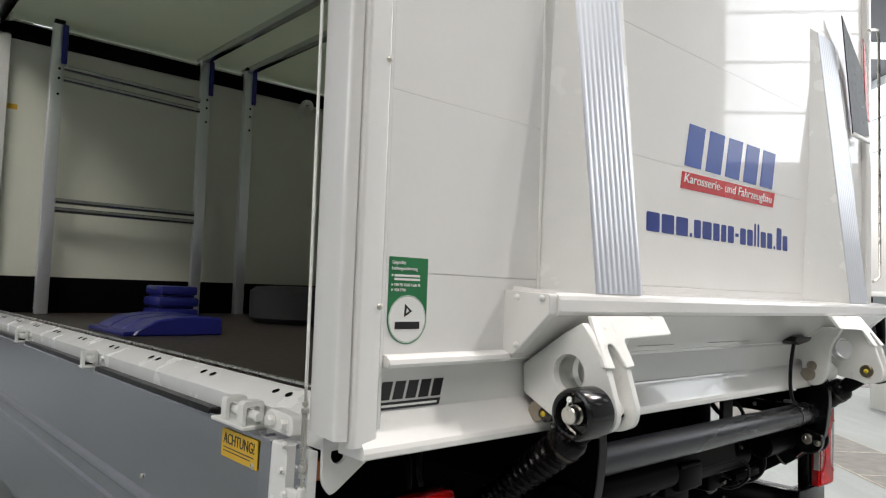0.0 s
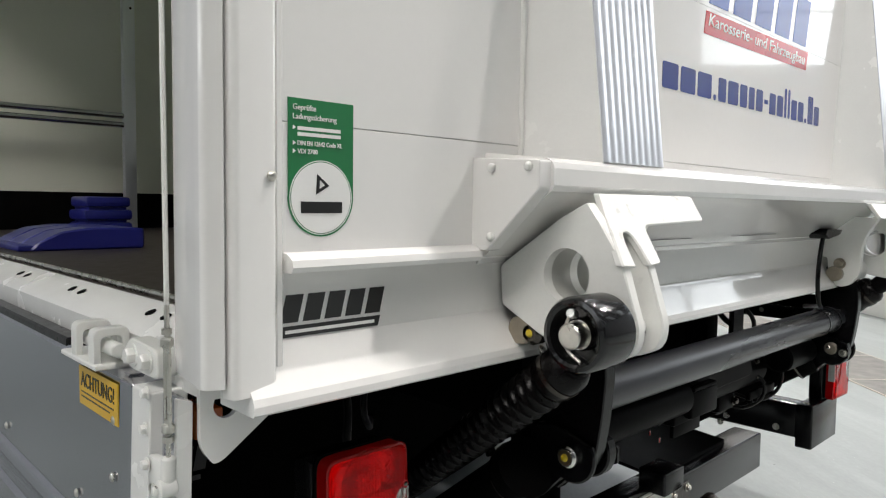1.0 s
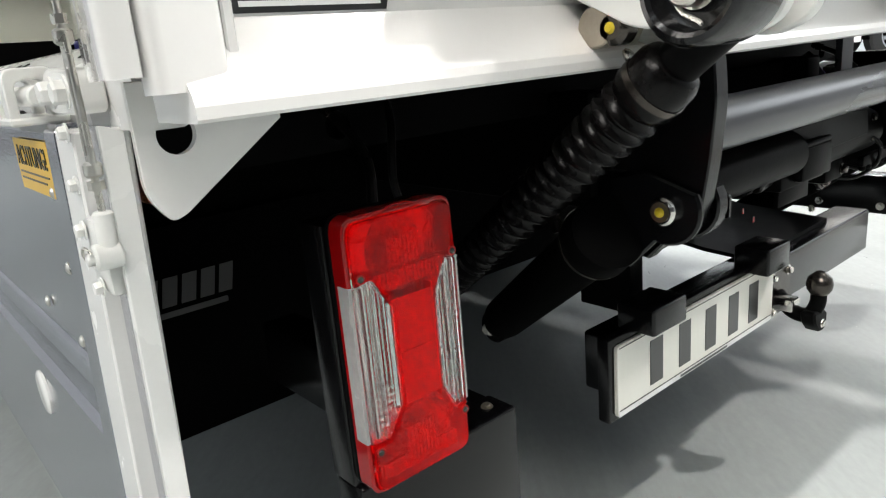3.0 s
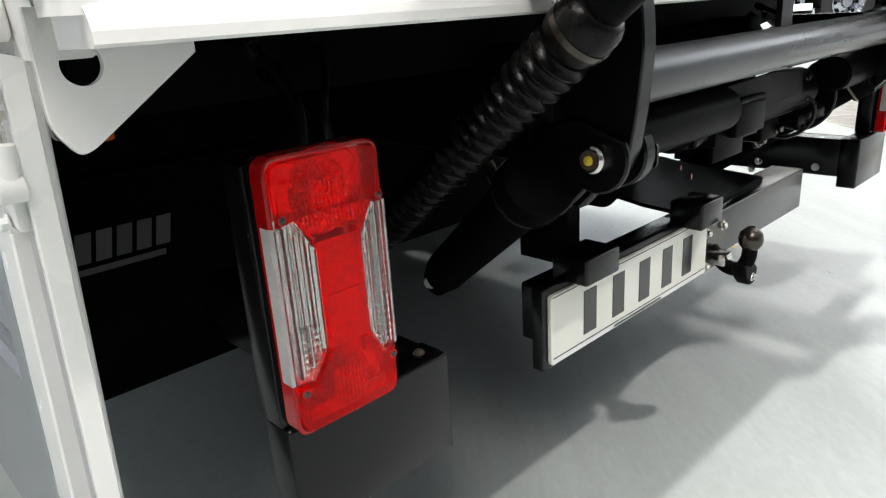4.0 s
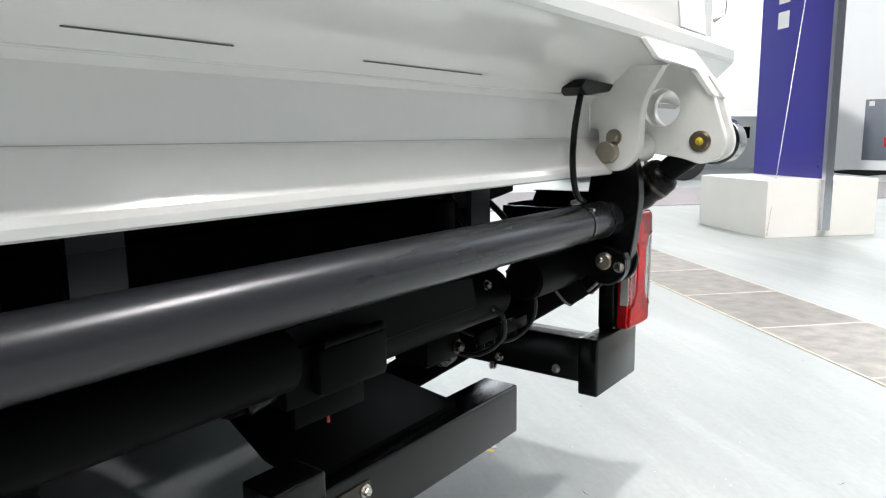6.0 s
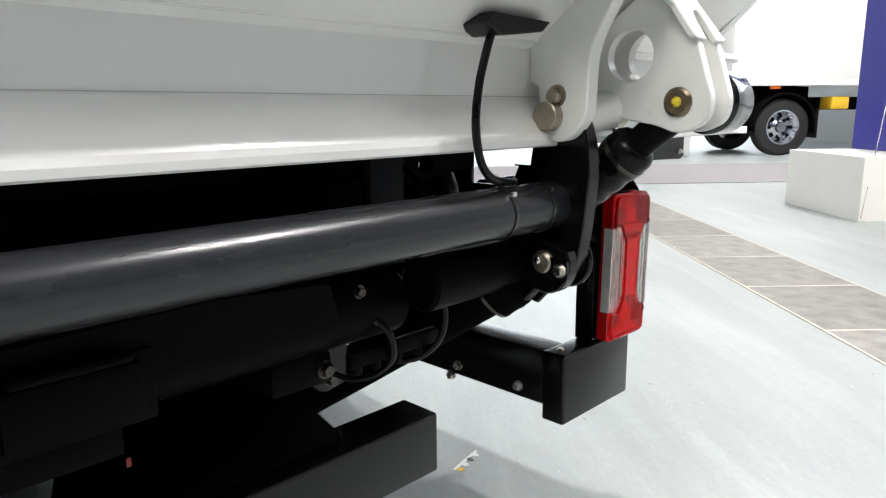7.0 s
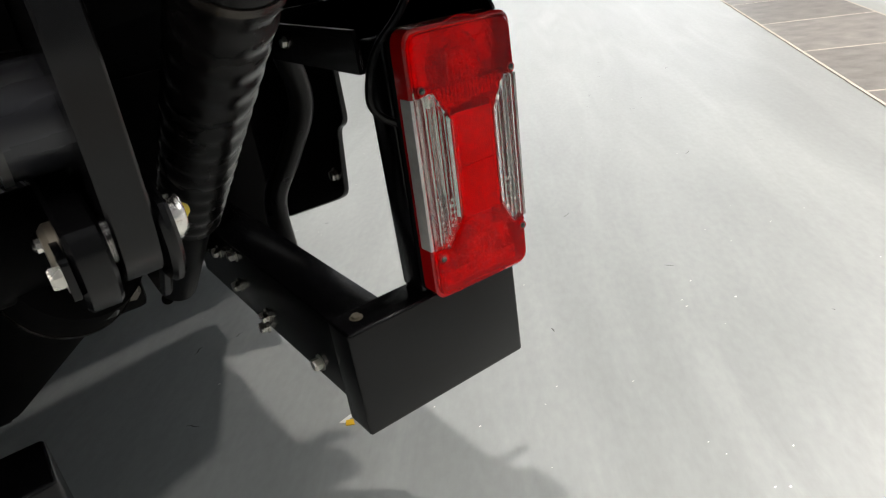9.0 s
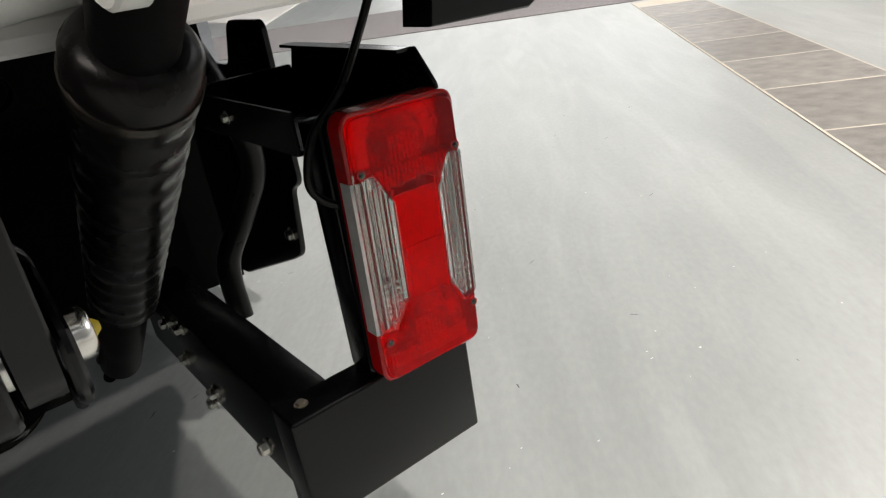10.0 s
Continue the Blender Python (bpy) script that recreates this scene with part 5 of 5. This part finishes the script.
part("logo_bar", plate(B(), [(-1.187, 0.923), (-1.044, 0.923), (-1.040, 0.936), (-1.184, 0.936)], 0.0125, 0.0138, "y"), INK, truck)
part("logo_line", box(B(), -1.178, -1.050, 0.0118, 0.0128, 0.9275, 0.9315), PAPER, truck)
block_logo("logo_block", -0.192, 0.385, 1.498, 1.618, -0.0003, 0.22, BLUE, truck, "blue word mark sticker drawn as plain blocks")
red = part("red_banner_sticker", plate(B(), [(-0.210, 1.434), (0.368, 1.440), (0.380, 1.488), (-0.202, 1.481)], -0.0009, 0.0, "y"), RED_FOIL, truck, "red banner sticker with white print")
lettering("banner_text", "Karosserie- und Fahrzeugbau", PAPER, red, (-0.192, -0.0014, 1.444), 0.03, 0.548, 0.034, shear=0.2)
bars = (0.06, 0.06, 0.06, 0.012, 0.036, 0.05, 0.036, 0.03, 0.036, 0.02, 0.036, 0.036, 0.012, 0.012, 0.036, 0.036, 0.012, 0.036, 0.036)
x = -0.372
for k, w in enumerate(bars):
    wide = w * 1.02
    hgt = 0.012 if k in (3, 16) else (0.072 if k in (12, 13, 17) else 0.05)
    if k == 9:
        part("web_address_bar", box(B(), x, x + wide, -0.0008, 0.0, 1.326, 1.336), NAVY, truck)
    else:
        part("web_address_bar", plate(B(), rounded([(x, 1.305), (x + wide, 1.305), (x + wide, 1.305 + hgt), (x, 1.305 + hgt)], 0.006, 3), -0.0008, 0.0, "y"), NAVY, truck, "blue web address drawn as plain bars" if k == 0 else "")
    x += wide + 0.0105

# ---- load in the cargo space ----
def load_post(x):
    p = thing("load_post", "aluminium load securing post with a blue handle, standing on the bed", "load post", (x, 3.84, 0.905), "load posts")
    part("shaft", box(B(), -0.036, 0.036, -0.022, 0.022, 0.0, 1.80, 0.004), ALU_BRIGHT, p)
    bm = B()
    for k in range(60):
        box(bm, -0.041, -0.036, -0.006, 0.006, 0.03 + 0.028 * k, 0.042 + 0.028 * k)
    part("teeth", bm, ALU_BRIGHT, p)
    part("handle", box(B(), 0.014, 0.048, -0.040, -0.022, 1.55, 1.80, 0.008), CHOCK, p, "blue plastic handle")
    part("tip", box(B(), -0.03, 0.03, -0.018, 0.018, 1.80, 1.83, 0.004), RUBBER, p)
    for z in (1.52, 1.46, 1.36):
        part("hole", lathe(B(), (0.01, -0.0215, z), (0.01, -0.0235, z), [(0, 0.008), (1, 0.008)], 12), DARK, p)
    return p


for x in (-0.915, 0.03, 0.36):
    load_post(x)
for z in (2.43, 2.36, 1.60, 1.545):
    b = tagged(new("load_bar", finish(rod(B(), (-0.885, 3.80, z), (-0.02, 3.80, z - (0.03 if z > 2 else 0.0)), 0.018, 16), "load_bar", ALU)), "round aluminium load bar between two posts", "load bar", "load bars")


def wheel_ramp(at):
    r = thing("wheel_chock", "blue moulded plastic ramp lying on the cargo floor", "ramp", at)
    for k in range(3):
        poly = [(0.0, 0.0), (0.38, 0.0), (0.38, 0.075), (0.20, 0.078), (0.10, 0.065), (0.03, 0.03)]
        part("step", plate(B(), rounded([(x, z) for x, z in poly], 0.015), 0.18 * k, 0.18 * k + 0.165, "y", soft=0.006), CHOCK, r)
    part("toe", box(B(), -0.03, 0.02, 0.01, 0.50, 0.0, 0.02, 0.006), CHOCK, r)


wheel_ramp((-0.98, 1.95, 0.905))
bx = thing("crate", "blue plastic box standing on the cargo floor", "box", (-0.40, 3.3, 0.905))
for z in (0.0, 0.07, 0.14):
    part("tier", box(B(), 0.0 if z < 0.1 else 0.01, 0.25 if z < 0.1 else 0.24, 0, 0.28, z, z + 0.056, 0.016), CHOCK, bx)
part("core", box(B(), 0.025, 0.225, 0.02, 0.26, 0.01, 0.19, 0.01), CHOCK, bx)
ty = thing("tyre", "black spare tyre lying on the cargo floor", "tyre", (0.30, 2.75, 0.905))
part("tread", lathe(B(), (0, 0, 0), (0, 0, 0.22), [(0, 0.22), (0.02, 0.31), (0.15, 0.345), (0.85, 0.345), (0.98, 0.31), (1, 0.22)], 40), TYRE, ty)

# ---- behind: display stand, second truck ----
EDGE_A, EDGE_B = Vector((0.697, 0.717)), Vector((0.717, -0.697))
stand = thing("display_stand", "white plinth with a tall dark blue banner panel", "display stand", (6.002, 0.835, 0))


def slab(pts, z0, z1, soft=0.0):
    return plate(B(), [tuple(p) for p in pts], z0, z1, "z", soft=soft)


a, b = EDGE_A * 1.153, EDGE_B * 1.10
part("plinth", slab([Vector((0, 0)), b, a + b, a], 0.0, 0.515, 0.003), PLINTH, stand, "white board plinth")
p0 = Vector((0.545, -0.335))
q = EDGE_A * 1.06
t = EDGE_B * 0.03
panel = part("banner_panel", slab([p0, p0 + t, p0 + t + q, p0 + q], 0.5151, 4.2, 0.003), BANNER, stand, "dark blue banner panel")
for z in (1.96, 2.20, 2.44, 2.68, 2.92):
    c = p0 + q * 0.66 - t * 0.02
    bar = [c - EDGE_A * 0.085, c + EDGE_A * 0.085, c + EDGE_A * 0.085 - EDGE_B * 0.003, c - EDGE_A * 0.085 - EDGE_B * 0.003]
    part("letter_bar", slab(bar, z, z + 0.16), PAPER, panel)
pole = EDGE_B * 0.52 - EDGE_A * 0.055
part("pole", slab([pole, pole + EDGE_B * 0.08, pole + EDGE_B * 0.08 + EDGE_A * 0.05, pole + EDGE_A * 0.05], 0.06, 4.2), ALU, stand, "grey aluminium pole")
ca = p0 + q * 0.2 - EDGE_B * 0.01
part("guy_wire", sweep(B(), [(ca.x, ca.y, 3.2), (-0.02, -0.02, 0.03)], 0.003, 6), STEEL, stand, "thin steel guy wire")

other = thing("truck", "white box truck parked across the carpet aisle", "truck", (13.77, 4.06, 0), turn=HALL_TURN)
part("box_body", box(B(), -2.47, 3.48, 0.0, 2.5, 1.31, 3.9, 0.02), WHITE, other, "white box body")
part("lower_rail", box(B(), -2.47, 3.48, -0.01, 0.02, 1.30, 1.40, 0.004), WHITE_RIM, other)
part("frame_rail", box(B(), -1.7, 1.9, 0.7, 0.9, 0.85, 1.1), DARK, other)
part("under_box", box(B(), -2.3, -0.75, 0.35, 2.2, 0.62, 1.30, 0.02), DARK, other, "black storage box under the body")
part("inner_arch", box(B(), -0.75, 0.75, 0.55, 2.2, 0.7, 1.30, 0.02), DARK, other)
part("frame_rail", box(B(), -1.7, 1.9, 1.6, 1.8, 0.85, 1.1), DARK, other)


def far_wheel(u, v):
    w = part("wheel", lathe(B(), (u, v, 0.53), (u, v + 0.3, 0.53), [(0.2, 0.31), (0, 0.33), (0.04, 0.49), (0.15, 0.53), (0.85, 0.53), (0.96, 0.49), (1, 0.33)], 40, False), TYRE, other, "black truck wheel with a steel rim")
    part("rim", lathe(B(), (u, v + 0.01, 0.53), (u, v + 0.16, 0.53), [(0, 0.33), (0.05, 0.30), (0.5, 0.25), (1.0, 0.20), (0.7, 0.1), (0.3, 0.09), (0.28, 0.0)], 32, False), ALU, w)
    for k in range(8):
        an = radians(45 * k)
        part("rim_hole", lathe(B(), (u + 0.21 * math.cos(an), v + 0.10, 0.53 + 0.21 * math.sin(an)), (u + 0.21 * math.cos(an), v + 0.13, 0.53 + 0.21 * math.sin(an)), [(0, 0.03), (1, 0.03)], 10), DARK, w)


far_wheel(0, 0.05)
far_wheel(0, 2.1)
far_wheel(-1.35, 2.1)
arch = [(0.62 * math.cos(radians(d)), 0.56 + 0.62 * math.sin(radians(d))) for d in range(-10, 191, 12)]
arch += [(0.58 * math.cos(radians(d)), 0.56 + 0.58 * math.sin(radians(d))) for d in range(190, -11, -12)]
part("wheel_arch", plate(B(), arch, 0.0, 0.5, "y"), DARK, other)
part("mudflap", box(B(), 0.62, 0.66, 0.02, 0.5, 0.33, 0.9), RUBBER, other)
for z in (0.52, 0.78):
    part("side_guard", box(B(), -2.3, -0.72, 0.02, 0.06, z - 0.09, z + 0.04, 0.006), WHITE_RIM, other, "white side guard rail")
for u in (-0.9, -1.9):
    part("guard_post", box(B(), u - 0.03, u + 0.03, 0.06, 0.10, 0.45, 1.30), ALU, other)
part("yellow_tank", box(B(), 0.95, 1.3, 0.1, 0.5, 0.86, 1.10, 0.03), LABEL_YELLOW, other, "yellow chock holder")
part("rear_light", box(B(), -0.35, -0.15, -0.012, 0.0, 1.24, 1.29), ORANGE, other)

# ---- floor pieces, last ----
W0, W1 = 1.897, 2.487
AL, AC = Vector((0.697, 0.717)), Vector((0.717, -0.697))


def floor_quad(s0, s1, w0, w1):
    return [tuple(AL * s0 + AC * w0), tuple(AL * s1 + AC * w0), tuple(AL * s1 + AC * w1), tuple(AL * s0 + AC * w1)]


tagged(new("trim", finish(plate(B(), floor_quad(-9.0, 7.55, W0 - 0.004, W1 + 0.006), -0.05, 0.0044, "z"), "trim", GROUT)), "pale grout bed of the stone tile strip", "grout", kind="structure")
bm = plate(B(), [(0.0, 0.006), (0.706, 0.006), (0.706, 0.584), (0.0, 0.584)], 0.0, 0.004, "z", soft=0.0015)
for v in bm.verts:
    pl2 = AL * v.co.x + AC * v.co.y
    v.co.x, v.co.y = pl2.x, pl2.y
tile_mesh = finish(bm, "tile", TILE)
for k in range(-14, 8):
    s = 1.350 + 0.722 * k
    o = new("tile", tile_mesh)
    base = AL * s + AC * (W0 + 0.001)
    o.location = (base.x, base.y, 0.0012)
    o.parent = floor
    o.matrix_parent_inverse = TURNED.inverted()
st = thing("floor_sticker", "torn printed sticker scrap lying on the floor", "sticker", (0, 0, 0))
part("strip", plate(B(), [(0.930, 0.492), (0.936, 0.484), (1.050, 0.512), (1.046, 0.519)], 0.0005, 0.0016, "z"), PAPER, st)
for px, py, k in ((0.935, 0.476, LABEL_YELLOW), (0.962, 0.484, PAPER), (0.990, 0.494, GREY_INK), (1.018, 0.500, PAPER)):
    part("shred", plate(B(), [(px, py), (px + 0.014, py - 0.010), (px + 0.020, py + 0.006), (px + 0.008, py + 0.012)], 0.0005, 0.0018, "z"), k, st)

bd = thing("floor_panel", "white board lying on the floor beyond the carpet", "panel", (0, 0, 0))
part("board", plate(B(), [(5.45, 10.14), (8.47, 14.43), (8.1, 17.5), (5.85, 16.0)], 0.0, 0.03, "z", soft=0.004), PLINTH, bd)
solid("wall_partition", box(B(), 20.03, 20.15, -3.5, 6.0, 0.0, 4.5), HALL, "plain white exhibition partition wall", "wall", "structure")
po = thing("poster", "grey notice panel with white and red bars on a partition wall", "poster", (20.03, 1.66, 1.0), turn=-90)
part("board", box(B(), 0.0, 0.85, -0.02, 0.0, -0.75, 0.765, 0.004), POSTER_GREY, po)
part("red_bar", box(B(), 0.52, 0.80, -0.024, -0.0205, 0.38, 0.72), RED_FOIL, po)
part("white_bar", box(B(), 0.50, 0.80, -0.024, -0.0205, -0.08, 0.12), PAPER, po)
part("red_bar", box(B(), 0.46, 0.80, -0.024, -0.0205, -0.42, -0.18), RED_FOIL, po)
part("white_dot", box(B(), 0.08, 0.20, -0.024, -0.0205, 0.60, 0.72), PAPER, po)
p2 = thing("poster", "small dark notice on a partition wall", "poster", (20.03, 0.50, 1.45), turn=-90)
part("board", box(B(), 0.0, 0.5, -0.02, 0.0, -0.25, 0.25, 0.004), POSTER_GREY, p2)
part("red_bar", box(B(), 0.02, 0.48, -0.024, -0.0205, -0.24, -0.1), RED_FOIL, p2)
mt = thing("floor_mat", "black floor mat with a red edge behind the plinth", "mat", (0, 0, 0))
part("mat", plate(B(), [(18.6, 2.2), (17.1, 1.2), (19.3, 0.4), (19.9, 1.9)], 0.0, 0.012, "z"), DARK, mt)
part("edge", plate(B(), [(18.9, 2.5), (18.5, 2.25), (19.0, 2.1), (19.4, 2.3)], 0.0, 0.05, "z"), RED_FOIL, mt)
random.seed(11)
verts, faces = [], []
for k in range(130):
    px, py = random.uniform(0.4, 4.2), random.uniform(-0.9, 3.6)
    if random.random() < 0.5:
        px, py = random.uniform(1.0, 2.4), random.uniform(-0.2, 2.0)
    a0, r = random.uniform(0, 6.28), random.uniform(0.0008, 0.0026)
    base = len(verts)
    for q in range(5):
        w = r * random.uniform(0.5, 1.3)
        verts.append((px + w * math.cos(a0 + q * 1.257) * 1.8, py + w * math.sin(a0 + q * 1.257), 0.0012))
    faces.append(tuple(range(base, base + 5)))
flecks = bpy.data.meshes.new("floor_flecks")
flecks.from_pydata(verts, [], faces)
flecks.materials.append(PAPER)
tagged(new("floor_flecks", flecks), "scattered white paper flecks on the floor", "litter", kind="stuff")
random.seed(23)
verts, faces = [], []
for k in range(46):
    px, py = random.uniform(0.6, 3.4), random.uniform(-0.8, 3.0)
    an, ln, wd = random.uniform(0, 3.14), random.uniform(0.008, 0.035), random.uniform(0.0008, 0.0016)
    base = len(verts)
    for q in range(4):
        f, g = q / 3 - 0.5, random.uniform(-0.15, 0.15) * ln
        cx, cy = px + math.cos(an) * f * ln - math.sin(an) * g, py + math.sin(an) * f * ln + math.cos(an) * g
        w = wd * (0.3 if q in (0, 3) else 1.0)
        verts += [(cx - math.sin(an) * w, cy + math.cos(an) * w, 0.0010), (cx + math.sin(an) * w, cy - math.cos(an) * w, 0.0010)]
    faces += [(base + 2 * q, base + 2 * q + 1, base + 2 * q + 3, base + 2 * q + 2) for q in range(3)]
scuffs = bpy.data.meshes.new("floor_scuffs")
scuffs.from_pydata(verts, [], faces)
scuffs.materials.append(GREY_INK)
tagged(new("floor_scuffs", scuffs), "short dark scuff marks on the floor", "scuffs", kind="stuff")
